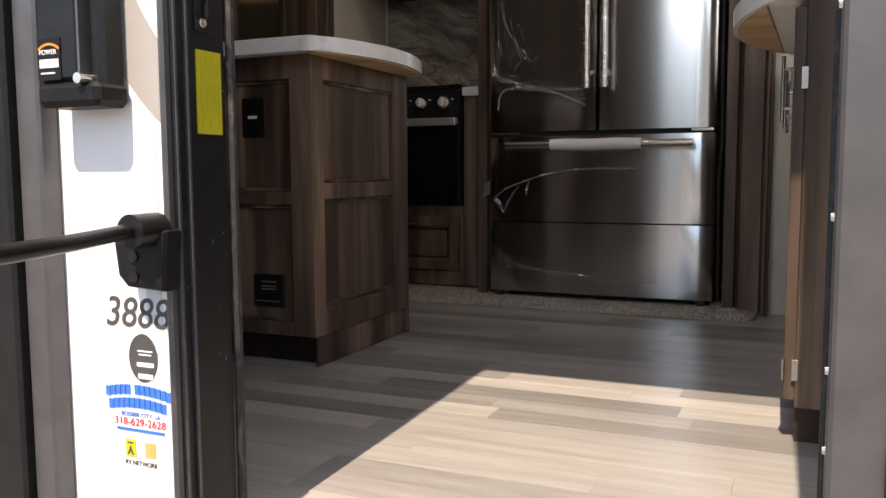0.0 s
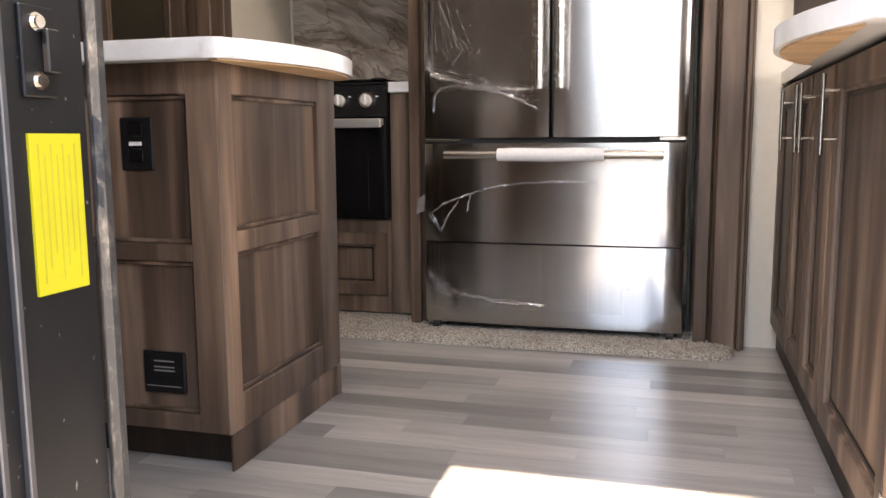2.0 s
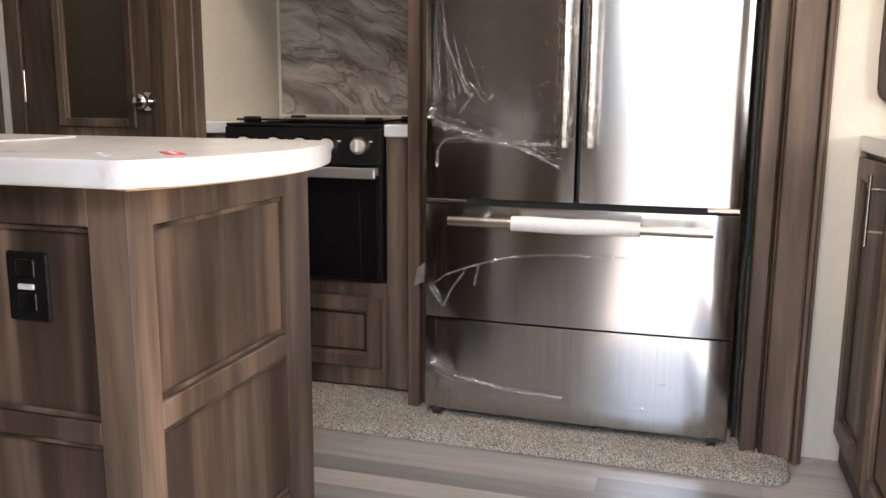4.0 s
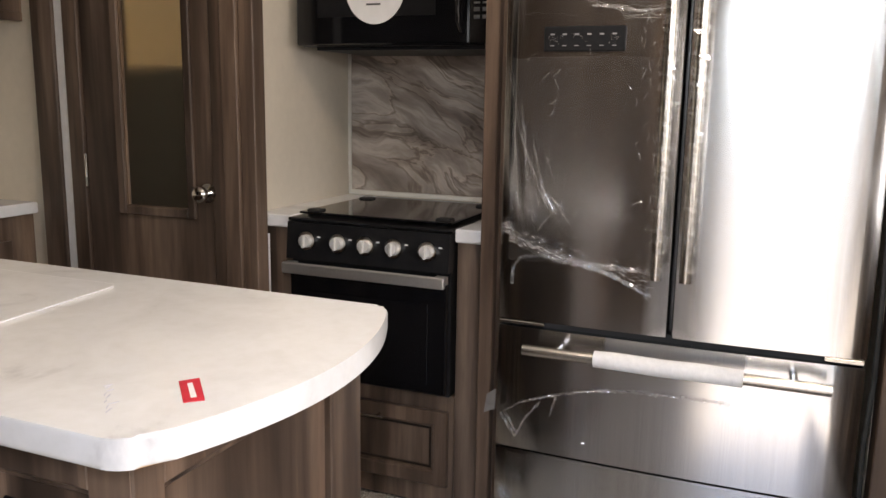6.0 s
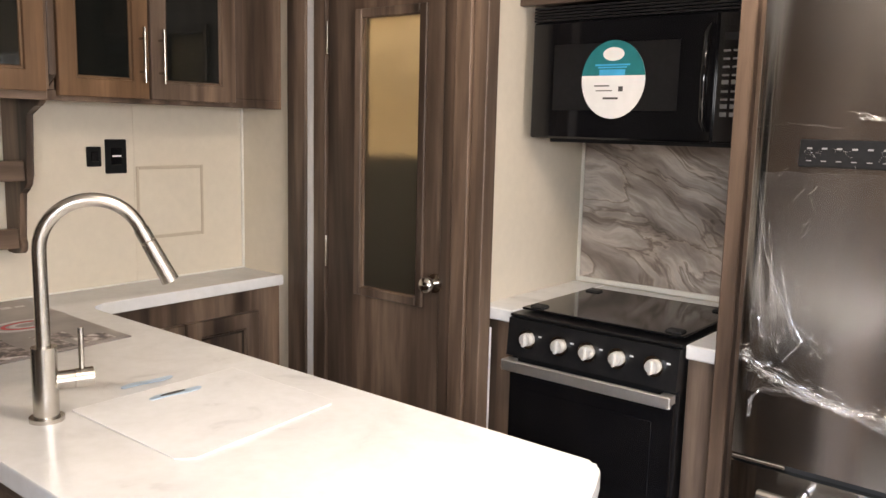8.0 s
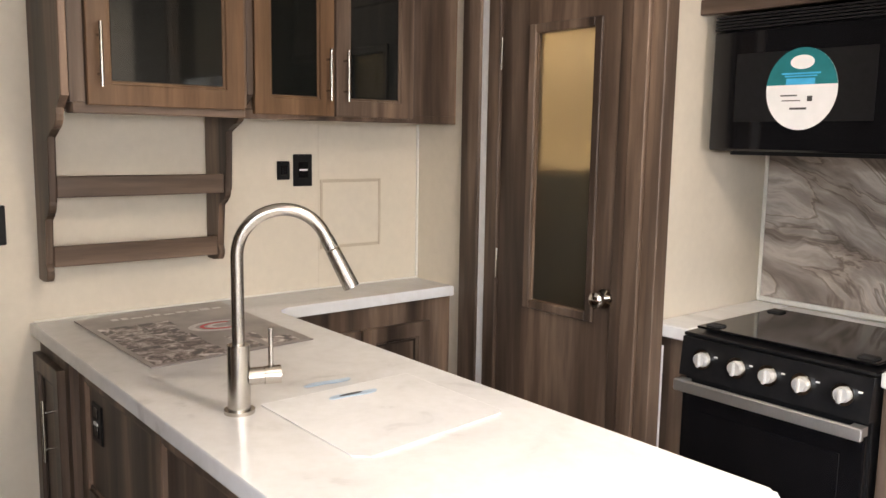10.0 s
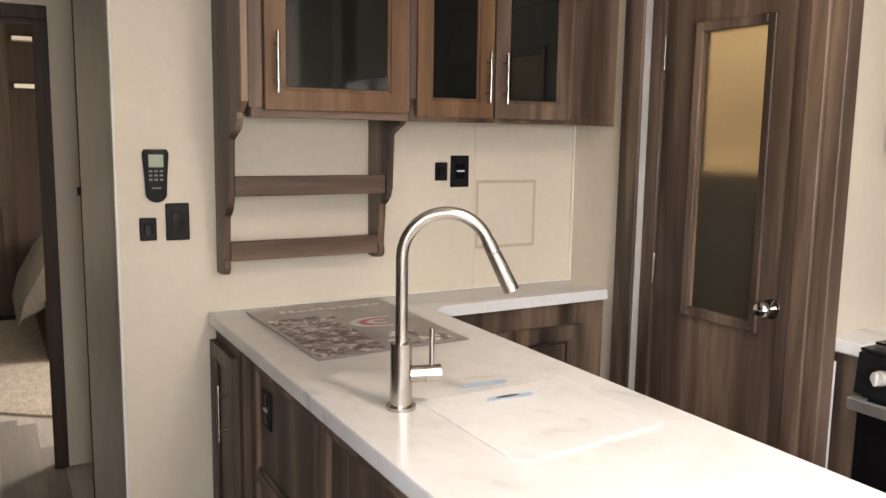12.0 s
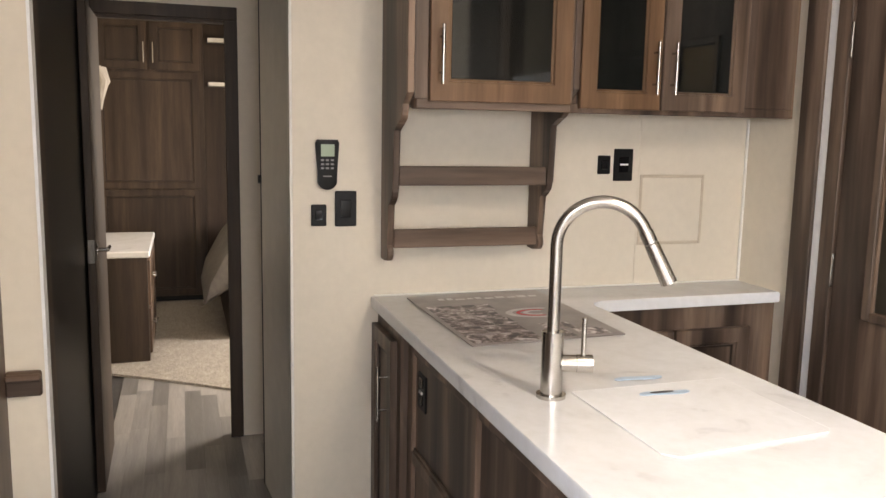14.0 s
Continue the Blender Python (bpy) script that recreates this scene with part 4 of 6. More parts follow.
def flyer():
    z = CZ1 + 0.0005
    t = thing("cooktop_flyer", "grey printed leaflet board lying on the countertop", "leaflet", (-2.75, 2.25, z))
    pts = [(-3.146, 2.048), (-2.508, 2.055), (-2.532, 2.523), (-3.186, 2.532)]
    part("sheet", prism(bmesh.new(), pts, "z", z, z + 0.003), plain("leaflet_grey", (0.29, 0.255, 0.245), 0.3, vary=0.3, scale=9, bumped=0), t)
    rnd = random.Random(4)
    photo, n, l, b = material("leaflet_photo")
    mp = mapped(n, l, (1, 1, 1), random_shift=True)
    tone = ramp(n, [(0.40, (0.010, 0.010, 0.014)), (0.47, (0.10, 0.065, 0.06)), (0.54, (0.30, 0.25, 0.24)), (0.66, (0.74, 0.71, 0.71))])
    l.new(noise_node(n, l, mp, 22.0, 4.0, 0.6, 1.0).outputs["Fac"], tone.inputs["Fac"])
    l.new(tone.outputs["Color"], b.inputs["Base Color"])
    b.inputs["Roughness"].default_value = 0.35
    white = plain("leaflet_white", (0.62, 0.60, 0.60), 0.35, vary=0.15, scale=60, bumped=0)
    za, zb = z + 0.003, z + 0.0036
    # white headline along the far edge, photographs down one side
    y = 2.14
    while y < 2.47:
        w = rnd.uniform(0.016, 0.034)
        part("headline_mark", boxes((-3.088 + rnd.uniform(-0.012, 0.006), -3.072 + rnd.uniform(-0.004, 0.004), y, y + w, za, zb)), white, t)
        y += w + 0.01
    for k in range(5):
        x = -2.985 + k * 0.093
        y0 = 2.068
        for w in ((0.115, 0.10), (0.07, 0.13), (0.135, 0.075), (0.085, 0.12), (0.06, 0.15))[k]:
            part("picture", boxes((x, x + 0.082, y0, y0 + w - 0.006, za, zb)), photo, t)
            y0 += w
    for x0, x1, y0, y1 in ((-2.70, -2.63, 2.33, 2.42), (-2.62, -2.545, 2.30, 2.38), (-2.62, -2.55, 2.40, 2.49)):
        part("picture", boxes((x0, x1, y0, y1, za, zb)), photo, t)
    cx, cy = -2.84, 2.39
    for r, w, m in ((0.105, 0.022, white), (0.07, 0.012, RED_INK), (0.048, 0.016, white)):
        o = [(cx + 0.62 * (px - cx), py) for px, py in arc(cx, cy, r, 150, 370, 18) + arc(cx, cy, r - w, 370, 150, 18)]
        part("swirl", prism(bmesh.new(), o, "z", za, zb), m, t)
    c = thing("red_card", "small red card with white print on the counter", "card", (-1.22, 2.1, CZ1))
    part("card", prism(bmesh.new(), [(-1.257, 2.126), (-1.198, 2.065), (-1.179, 2.084), (-1.240, 2.149)], "z", CZ1 + 0.0003, CZ1 + 0.0012), RED_INK, c)
    part("print", prism(bmesh.new(), [(-1.24, 2.123), (-1.20, 2.082), (-1.195, 2.088), (-1.236, 2.129)], "z", CZ1 + 0.0012, CZ1 + 0.0016), WHITE_INK, c)


flyer()


def pencil_note():
    t = thing("pencil_note", "faint pencil scrawl on the white countertop", "note", (-1.28, 2.06, CZ1))
    rnd = random.Random(21)
    faint = plain("pencil_grey", (0.55, 0.57, 0.66), 0.5, vary=0.1, bumped=0.0)
    for k in range(9):
        x, y = -1.335 + 0.009 * k, 2.072 - 0.009 * k + rnd.uniform(-0.004, 0.004)
        part("stroke", rod(bmesh.new(), (x, y, CZ1 + 0.0004), (x + rnd.uniform(-0.006, 0.010), y + rnd.uniform(0.006, 0.014), CZ1 + 0.0004), 0.0006, 6), faint, t)


pencil_note()

# ---- wall cabinets ----


def wall_cabinets():
    zb, zt = 1.53, 2.42
    x1 = -2.89
    t = thing("wall_cabinet", "brown wall cabinet with glass door and open scalloped shelves below", "wall cabinet", (-3.08, 2.25, zb))
    part("body", boxes((W + 0.001, x1 - 0.06, 2.0, 2.50, zb + 0.01, zt)), WOOD, t)
    part("bottom_rail", boxes((x1 - 0.06, x1, 2.0, 2.50, zb, zb + 0.03), bevel=0.003), WOOD_Y, t)
    part("top_rail", boxes((x1 - 0.06, x1, 2.0, 2.50, zt - 0.04, zt), bevel=0.003), WOOD_Y, t)
    for u0, u1 in ((1.995, 2.035), (2.47, 2.505)):
        part("face_stile", boxes((x1 - 0.06, x1 - 0.001, u0, u1, zb + 0.03, zt - 0.04)), WOOD, t)
    f = Face("+x", x1)
    d = panel_door(t, f, 2.036, 2.49, zb + 0.022, zt - 0.03, 0.0, 0.02, 0.058, MAPLE, glass=True, label="lighter brown framed glass door")
    bar_handle(d, f, 2.066, zb + 0.07, zb + 0.24, 0.02)

    # scalloped side panels and the two shelves
    def side(y0, y1, name, bottom):
        o = [(W + 0.001, zt), (W + 0.001, bottom)]
        o += [(W + 0.05, bottom)] + arc(W + 0.07, bottom + 0.03, 0.03, -60, 60, 5)
        o += [(W + 0.10, bottom + 0.19)] + arc(W + 0.125, bottom + 0.235, 0.03, -90, 20, 5)
        o += [(W + 0.165, bottom + 0.43)] + arc(W + 0.22, bottom + 0.50, 0.05, -90, 10, 5)
        o += [(x1 + 0.002, bottom + 0.54), (x1 + 0.002, zt)]
        bm = prism(bmesh.new(), o, "y", y0, y1, 0.004)
        return part(name, bm, WOOD, t, "scalloped side panel")
    side(1.972, 1.994, "side_panel", 1.035)
    side(2.506, 2.528, "side_panel", 1.06)
    for z, d in ((1.29, 0.15), (1.08, 0.09)):
        part("shelf_rail", boxes((W + d - 0.018, W + d, 1.995, 2.505, z, z + 0.062), bevel=0.003), WOOD_Y, t)
        part("shelf", boxes((W + 0.002, W + d - 0.019, 1.995, 2.505, z, z + 0.014)), WOOD_Y, t)

    t = thing("wall_cabinet", "dark brown wall cabinet with two smoked glass doors", "wall cabinet", (-3.08, 2.95, zb))
    x2 = -2.975
    part("body", boxes((W + 0.001, x2 - 0.02, 2.532, 3.412, zb + 0.005, zt)), WOOD, t)
    part("face_frame", boxes((x2 - 0.02, x2, 2.532, 3.412, zb, zb + 0.03), (x2 - 0.02, x2, 2.532, 3.412, zt - 0.04, zt), (x2 - 0.02, x2 - 0.0005, 3.20, 3.412, zb + 0.03, zt - 0.04), (x2 - 0.02, x2 - 0.0005, 2.532, 2.562, zb + 0.03, zt - 0.04), bevel=0.002), WOOD, t)
    f = Face("+x", x2)
    for u0, u1, hu in ((2.566, 2.858, 2.828), (2.866, 3.192, 2.896)):
        d = panel_door(t, f, u0, u1, zb + 0.015, zt - 0.03, 0.0, 0.02, 0.055, MAPLE if u0 < 2.6 else WOOD, glass=True)
        bar_handle(d, f, hu, zb + 0.065, zb + 0.235, 0.02)


wall_cabinets()


def wall_plates():
    def plate(name, label, cat, y0, y1, z0, z1, inner=True):
        t = thing(name, label, cat, (W, (y0 + y1) / 2, (z0 + z1) / 2))
        part("plate", boxes((W + 0.001, W + 0.009, y0, y1, z0, z1), bevel=0.003), BLACK_PLASTIC, t)
        if inner:
            m, h = (y1 - y0) * 0.25, (z1 - z0) * 0.25
            part("rocker", boxes((W + 0.009, W + 0.013, y0 + m, y1 - m, z0 + h, z1 - h), bevel=0.002), BLACK_GLOSS, t)
        return t
    plate("light_switch", "small black rocker light switch on cream wall", "switch", 1.738, 1.788, 1.148, 1.219)
    plate("light_switch", "small black rocker switch above the counter", "switch", 2.773, 2.824, 1.320, 1.387)
    t = plate("wall_socket", "black square socket plate on cream wall", "outlet", 1.816, 1.888, 1.146, 1.263)
    t = plate("wall_socket", "black tall socket plate above the counter", "outlet", 2.838, 2.916, 1.295, 1.412)
    part("indicator", boxes((W + 0.0132, W + 0.0138, 2.86, 2.893, 1.352, 1.358)), WHITE_INK, t)
    r = thing("thermostat_remote", "black remote control in a wall holder", "remote control", (W, 1.79, 1.36))
    o = arc(1.79, 1.30, 0.033, 200, 340, 10) + [(1.822, 1.33), (1.829, 1.418), (1.824, 1.43), (1.757, 1.43), (1.751, 1.418), (1.758, 1.33)]
    part("case", prism(bmesh.new(), o, "x", W + 0.001, W + 0.02, 0.004), BLACK_PLASTIC, r, "", True)
    part("display", boxes((W + 0.02, W + 0.0215, 1.768, 1.812, 1.376, 1.415), bevel=0.0005), LCD, r, "grey-green display")
    bm = bmesh.new()
    for i in range(3):
        for j in range(3):
            box(bm, W + 0.02, W + 0.022, 1.768 + j * 0.016, 1.778 + j * 0.016, 1.335 + i * 0.013, 1.341 + i * 0.013)
    box(bm, W + 0.02, W + 0.0212, 1.775, 1.803, 1.31, 1.314)
    part("button", bm, GREY_INK, r)
    a = thing("access_panel", "flush cream access panel with raised edge on wall", "access panel", (W, 3.1, 1.2))
    y0, y1, z0, z1 = 2.951, 3.227, 1.056, 1.318
    part("edge", boxes((W + 0.001, W + 0.006, y0, y0 + 0.012, z0, z1), (W + 0.001, W + 0.006, y1 - 0.012, y1, z0, z1), (W + 0.001, W + 0.0055, y0 + 0.012, y1 - 0.012, z0, z0 + 0.012), (W + 0.001, W + 0.0055, y0 + 0.012, y1 - 0.012, z1 - 0.012, z1), bevel=0.002), plain("tan_plastic_edge", (0.56, 0.48, 0.37), 0.45, vary=0.04), a)
    part("sheet", boxes((W + 0.001, W + 0.0035, y0 + 0.012, y1 - 0.012, z0 + 0.012, z1 - 0.012)), CREAM, a)


wall_plates()

# ---- pantry ----
PY = 3.385


def pantry():
    bm = bmesh.new()
    for x0, x1, d in ((-2.913, -2.866, 0.0), (-2.866, -2.80, 0.012), (-2.765, -2.735, 0.006), (-2.735, -2.692, 0.014), (-2.17, -2.12, 0.010), (-2.12, -2.06, 0.020), (-2.06, -2.006, 0.008)):
        box(bm, x0 + 0.0006, x1 - 0.0006, PY - d, PY + 0.05, 0.0, TOP, bevel=0.003)
    structure("trim_pantry", bm, WOOD, "brown grooved wooden posts round the pantry door", "trim")
    structure("trim_pantry_strip", boxes((-2.799, -2.766, PY - 0.002, PY + 0.04, 0, TOP), (-2.025, -2.008, PY + 0.052, PY + 0.06, 0, 0.86)), STRIP, "pale metal strip beside the pantry", "trim")
    structure("trim_pantry_head", boxes((-2.691, -2.171, PY - 0.01, PY + 0.05, 2.03, TOP), bevel=0.003), WOOD, "brown board above the pantry door", "trim")
    structure("wall_pantry_back", boxes((-2.93, -2.13, 3.80, 3.84, 0, TOP), (-2.93, -2.89, PY + 0.052, 3.80, 0, TOP)), CREAM, "plain pantry back wall")
    structure("pantry_shelf", boxes((-2.889, -2.131, PY + 0.085, 3.799, 1.36, 1.38), (-2.889, -2.131, PY + 0.085, 3.799, 0.86, 0.88)), CREAM, "cream pantry shelves behind the glass", "shelf")
    t = thing("door_2", "brown wooden pantry door with tall smoked glass", "door", (-2.43, PY, 0), kind="structure")
    x0, x1, z0, z1 = -2.689, -2.173, 0.03, 2.028
    gx0, gx1, gz0, gz1 = -2.522, -2.269, 0.928, 1.83
    f = Face("-y", PY + 0.028)
    d = boxes(f.row(x0, gx0, z0, z1, 0, 0.03), f.row(gx1, x1, z0, z1, 0, 0.03), f.row(gx0, gx1, z0, gz0, 0, 0.03), f.row(gx0, gx1, gz1, z1, 0, 0.03))
    part("slab", d, WOOD, t)
    bm = bmesh.new()
    for r in ((gx0 - 0.03, gx0, gz0 - 0.03, gz1 + 0.03), (gx1, gx1 + 0.03, gz0 - 0.03, gz1 + 0.03), (gx0, gx1, gz0 - 0.03, gz0), (gx0, gx1, gz1, gz1 + 0.03)):
        box(bm, *f.row(*r, 0.03, 0.042), bevel=0.003)
    part("glass_moulding", bm, WOOD, t, "raised moulding round the glass")
    part("pane", boxes(f.row(gx0, gx1, gz0, gz1, 0.012, 0.017)), FROSTED, t, "tall smoked glass pane")
    bm = bmesh.new()
    for z in (0.25, 0.98, 1.72):
        rod(bm, (x0 - 0.001, PY - 0.01, z), (x0 - 0.001, PY - 0.01, z + 0.11), 0.005, 10)
    part("hinge", bm, POLISHED, t, "narrow bright hinge", True)
    kx, kz = -2.187, 0.985
    bm = rod(bmesh.new(), (kx, PY - 0.002, kz), (kx, PY - 0.014, kz), 0.031, 24)
    rod(bm, (kx, PY - 0.012, kz), (kx, PY - 0.04, kz), 0.011, 16)
    m = Matrix.Translation((kx, PY - 0.052, kz)) @ Matrix.Diagonal((1, 0.75, 1, 1))
    bmesh.ops.create_uvsphere(bm, u_segments=20, v_segments=12, radius=0.028, matrix=m)
    part("knob", bm, POLISHED, t, "polished round door knob", True)


pantry()

# ---- cooking slide-out ----
SX0, SX1 = -2.075, -1.275
BACK = 4.085


def slide_out():
    structure("wall_slide_side", boxes((-2.13, SX0, PY + 0.061, BACK + 0.03, 0, TOP)), CREAM, "cream side wall beside the stove")
    structure("wall_slide_back", boxes((SX0, -0.262, BACK, BACK + 0.03, 0, TOP)), CREAM, "cream wall behind the stove")
    b = thing("backsplash", "brown veined marble backsplash panel above the stove", "backsplash", (-1.7, BACK, 0.93))
    part("slab", boxes((SX0 + 0.016, SX1, BACK - 0.006, BACK - 0.001, 0.939, 1.47)), MARBLE, b)
    part("edge_trim", boxes((SX0 + 0.002, SX0 + 0.015, BACK - 0.01, BACK - 0.001, 0.921, 1.47), (SX0 + 0.016, SX1, BACK - 0.012, BACK - 0.001, 0.921, 0.938), bevel=0.002), WHITE_WALL, b, "thin pale edge trim")
    c = thing("stove_counter", "white countertop pieces either side of the stove", "countertop", (-1.7, 3.8, 0.87))
    part("slab", boxes((SX0 + 0.001, -1.945, 3.467, BACK - 0.013, 0.88, 0.92), bevel=0.004), COUNTER, c)
    part("slab", boxes((-1.383, SX1 - 0.001, 3.467, BACK - 0.013, 0.878, 0.918), bevel=0.004), COUNTER, c)
    part("rear_slab", boxes((-1.944, -1.384, 3.97, BACK - 0.013, 0.88, 0.918)), COUNTER, c)
    t = thing("stove_cabinet", "brown wooden base cabinet round the stove", "cabinet", (-1.68, 3.8, 0.03))
    part("side_stile", boxes((SX0 + 0.002, -1.945, 3.49, 4.06, 0.03, 0.879), bevel=0.002), WOOD, t)
    part("side_stile", boxes((-1.383, SX1 - 0.002, 3.49, 4.06, 0.03, 0.877), bevel=0.002), WOOD, t)
    part("lower_body", boxes((-1.944, -1.384, 3.49, 4.06, 0.03, 0.395), bevel=0.002), WOOD, t)
    f = Face("-y", 3.489)
    dr = panel_door(t, f, -1.93, -1.40, 0.10, 0.345, 0.0, 0.018, 0.045, name="drawer", label="wide lower drawer front")
    bar_handle(dr, f, 0.31, -1.74, -1.60, 0.018, horizontal=True, r=0.004)


slide_out()


def stove():
    x0, x1, y0, y1 = -1.942, -1.386, 3.462, 3.96
    t = thing("stove", "black gas stove with five white knobs and glass lid", "stove", (-1.66, 3.75, 0.38))
    part("body", boxes((x0 + 0.004, x1 - 0.004, y0, y1, 0.40, 0.905), bevel=0.003), BLACK_METAL, t)
    part("oven_door", boxes((x0 + 0.01, x1 - 0.01, y0 - 0.022, y0 - 0.001, 0.41, 0.76), bevel=0.004), BLACK_GLOSS, t, "black glass oven door")
    part("oven_window", boxes((x0 + 0.07, x1 - 0.07, y0 - 0.0245, y0 - 0.0222, 0.44, 0.69)), BLACK_GLOSS, t)
    part("control_panel", prism(bmesh.new(), [(y0 - 0.03, 0.79), (y0 - 0.018, 0.905), (y0 + 0.02, 0.905), (y0 + 0.02, 0.79)], "x", x0 + 0.002, x1 - 0.002), BLACK_METAL, t)
    hb = bmesh.new()
    box(hb, x0 + 0.004, x1 - 0.004, y0 - 0.062, y0 - 0.045, 0.748, 0.782, bevel=0.003)
    box(hb, x0 + 0.006, x0 + 0.04, y0 - 0.046, y0 - 0.02, 0.757, 0.781)
    box(hb, x1 - 0.04, x1 - 0.006, y0 - 0.046, y0 - 0.02, 0.757, 0.781)
    part("oven_handle", hb, SATIN, t, "broad brushed metal handle")
    for k, x in enumerate((-1.862, -1.752, -1.658, -1.563, -1.454)):
        c = Vector((x, y0 - 0.025, 0.85))
        d = Vector((0, -1, 0.10)).normalized()
        bm = rod(bmesh.new(), c, c + d * 0.012, 0.029, 24)
        knob = part("knob", bm, POLISHED, t, "white and chrome burner knob", True)
        bm = rod(bmesh.new(), c + d * 0.012, c + d * 0.028, 0.021, 24, 0.0185)
        box(bm, x - 0.005, x + 0.005, y0 - 0.062, y0 - 0.05, 0.832, 0.872, bevel=0.002)
        part("grip", bm, KNOB, knob, "pale grey knob grip")
        part("dial_mark", boxes((x + 0.034, x + 0.044, y0 - 0.0275, y0 - 0.024, 0.862, 0.866)), WHITE_INK, t)
    lid = boxes((x0 - 0.002, x1 + 0.002, y0 - 0.01, y1, 0.907, 0.917), bevel=0.003)
    part("lid_frame", lid, BLACK_METAL, t)
    part("glass_lid", boxes((x0 + 0.015, x1 - 0.015, y0 + 0.03, y1 - 0.02, 0.925, 0.932), bevel=0.002), BLACK_GLOSS, t, "folded black glass lid")
    for ax, ay in ((x0 + 0.03, y1 - 0.1), (x1 - 0.08, y1 - 0.1), (x0 + 0.03, y0 + 0.05), (x1 - 0.08, y0 + 0.05)):
        part("lid_foot", boxes((ax, ax + 0.05, ay, ay + 0.04, 0.9175, 0.938), bevel=0.004), RUBBER, t)


stove()


def microwave():
    x0, x1, y0, z0, z1 = -2.027, -1.277, 3.645, 1.442, 1.862
    t = thing("microwave", "black over-range microwave with a round paper sticker", "microwave", (-1.7, 3.9, z0))
    part("body", boxes((x0, x1, y0 + 0.03, BACK - 0.001, z0 + 0.012, z1), bevel=0.006), BLACK_METAL, t)
    part("underside", boxes((x0 + 0.05, x1 - 0.01, y0 + 0.05, BACK - 0.02, z0, z0 + 0.0115)), BLACK_PLASTIC, t)
    part("door", boxes((x0 + 0.003, -1.425, y0, y0 + 0.0295, z0 + 0.013, z1 - 0.05), bevel=0.005), BLACK_GLOSS, t, "glossy black door")
    part("window", boxes((x0 + 0.085, -1.53, y0 - 0.002, y0 - 0.0002, z0 + 0.10, z1 - 0.12), bevel=0.0005), BLACK_PLASTIC, t, "dark window")
    pan = part("control_panel", boxes((-1.423, x1 - 0.003, y0, y0 + 0.0295, z0 + 0.013, z1 - 0.05), bevel=0.004), BLACK_GLOSS, t)
    grille = bmesh.new()
    for k in range(5):
        box(grille, x0 + 0.004, x1 - 0.004, y0 + 0.002, y0 + 0.0295, z1 - 0.046 + k * 0.0092, z1 - 0.040 + k * 0.0092)
    part("vent_grille", grille, BLACK_PLASTIC, t)
    bm = tube(bmesh.new(), [(-1.442, y0 - 0.002, z0 + 0.05), (-1.442, y0 - 0.03, z0 + 0.075), (-1.442, y0 - 0.036, z0 + 0.19), (-1.442, y0 - 0.03, z0 + 0.31), (-1.442, y0 - 0.002, z0 + 0.335)], 0.010)
    part("handle", bm, BLACK_GLOSS, t, "black curved handle", True)
    for i in range(9):
        for j in range(3):
            part("key", boxes((-1.405 + j * 0.027, -1.386 + j * 0.027, y0 - 0.0008, y0 - 0.0001, z0 + 0.085 + i * 0.022, z0 + (0.097 if i in (0, 1, 4) else 0.0905) + i * 0.022)), KEY_INK, pan)
    part("clock_display", boxes((-1.405, -1.325, y0 - 0.0008, y0 - 0.0001, z0 + 0.292, z0 + 0.312)), BLACK_PLASTIC, pan)
    cx, cz, r = -1.735, 1.633, 0.107
    st = part("sticker", prism(bmesh.new(), [(cx + r * 0.98 * math.cos(a * math.tau / 40), cz + r * 1.08 * math.sin(a * math.tau / 40)) for a in range(40)], "y", y0 - 0.0035, y0 - 0.0022), WHITE_INK, t, "round white and teal paper sticker")
    half = [(cx + r * 0.98 * math.cos(radians(a)), cz + r * 1.08 * math.sin(radians(a))) for a in range(6, 175, 7)]
    part("teal_half", prism(bmesh.new(), half, "y", y0 - 0.0042, y0 - 0.0035), TEAL_INK, st)
    part("cyan_patch", boxes((cx - 0.045, cx + 0.04, y0 - 0.0047, y0 - 0.0042, cz + 0.012, cz + 0.03)), CYAN_INK, st)
    part("emblem", prism(bmesh.new(), [(cx + 0.035 * math.cos(a * math.tau / 20), cz + 0.075 + 0.02 * math.sin(a * math.tau / 20)) for a in range(20)], "y", y0 - 0.0049, y0 - 0.0042), WHITE_INK, st)
    part("print", boxes((cx - 0.06, cx + 0.055, y0 - 0.0047, y0 - 0.0042, cz + 0.041, cz + 0.046), (cx - 0.05, cx + 0.045, y0 - 0.0047, y0 - 0.0042, cz + 0.034, cz + 0.038)), CYAN_INK, st)
    part("small_print", boxes((cx - 0.06, cx - 0.01, y0 - 0.004, y0 - 0.0035, cz - 0.02, cz - 0.016), (cx - 0.055, cx + 0.0, y0 - 0.004, y0 - 0.0035, cz - 0.034, cz - 0.031), (cx + 0.02, cx + 0.035, y0 - 0.004, y0 - 0.0035, cz - 0.035, cz - 0.02), (cx - 0.03, cx + 0.02, y0 - 0.004, y0 - 0.0035, cz - 0.058, cz - 0.052)), INK, st)
    c = thing("overhead_cabinet", "brown wooden cabinet above the microwave", "cabinet", (-1.7, 3.85, 1.87))
    part("body", boxes((SX0 + 0.001, SX1 - 0.001, 3.66, BACK - 0.001, 1.885, TOP - 0.001)), WOOD, c)
    part("rail", boxes((SX0 + 0.001, SX1 - 0.001, 3.635, 3.6595, 1.868, 1.915), bevel=0.003), WOOD_X, c)
    f = Face("-y", 3.6595)
    panel_door(c, f, SX0 + 0.01, -1.68, 1.92, 2.42)
    panel_door(c, f, -1.675, SX1 - 0.01, 1.92, 2.42)


microwave()

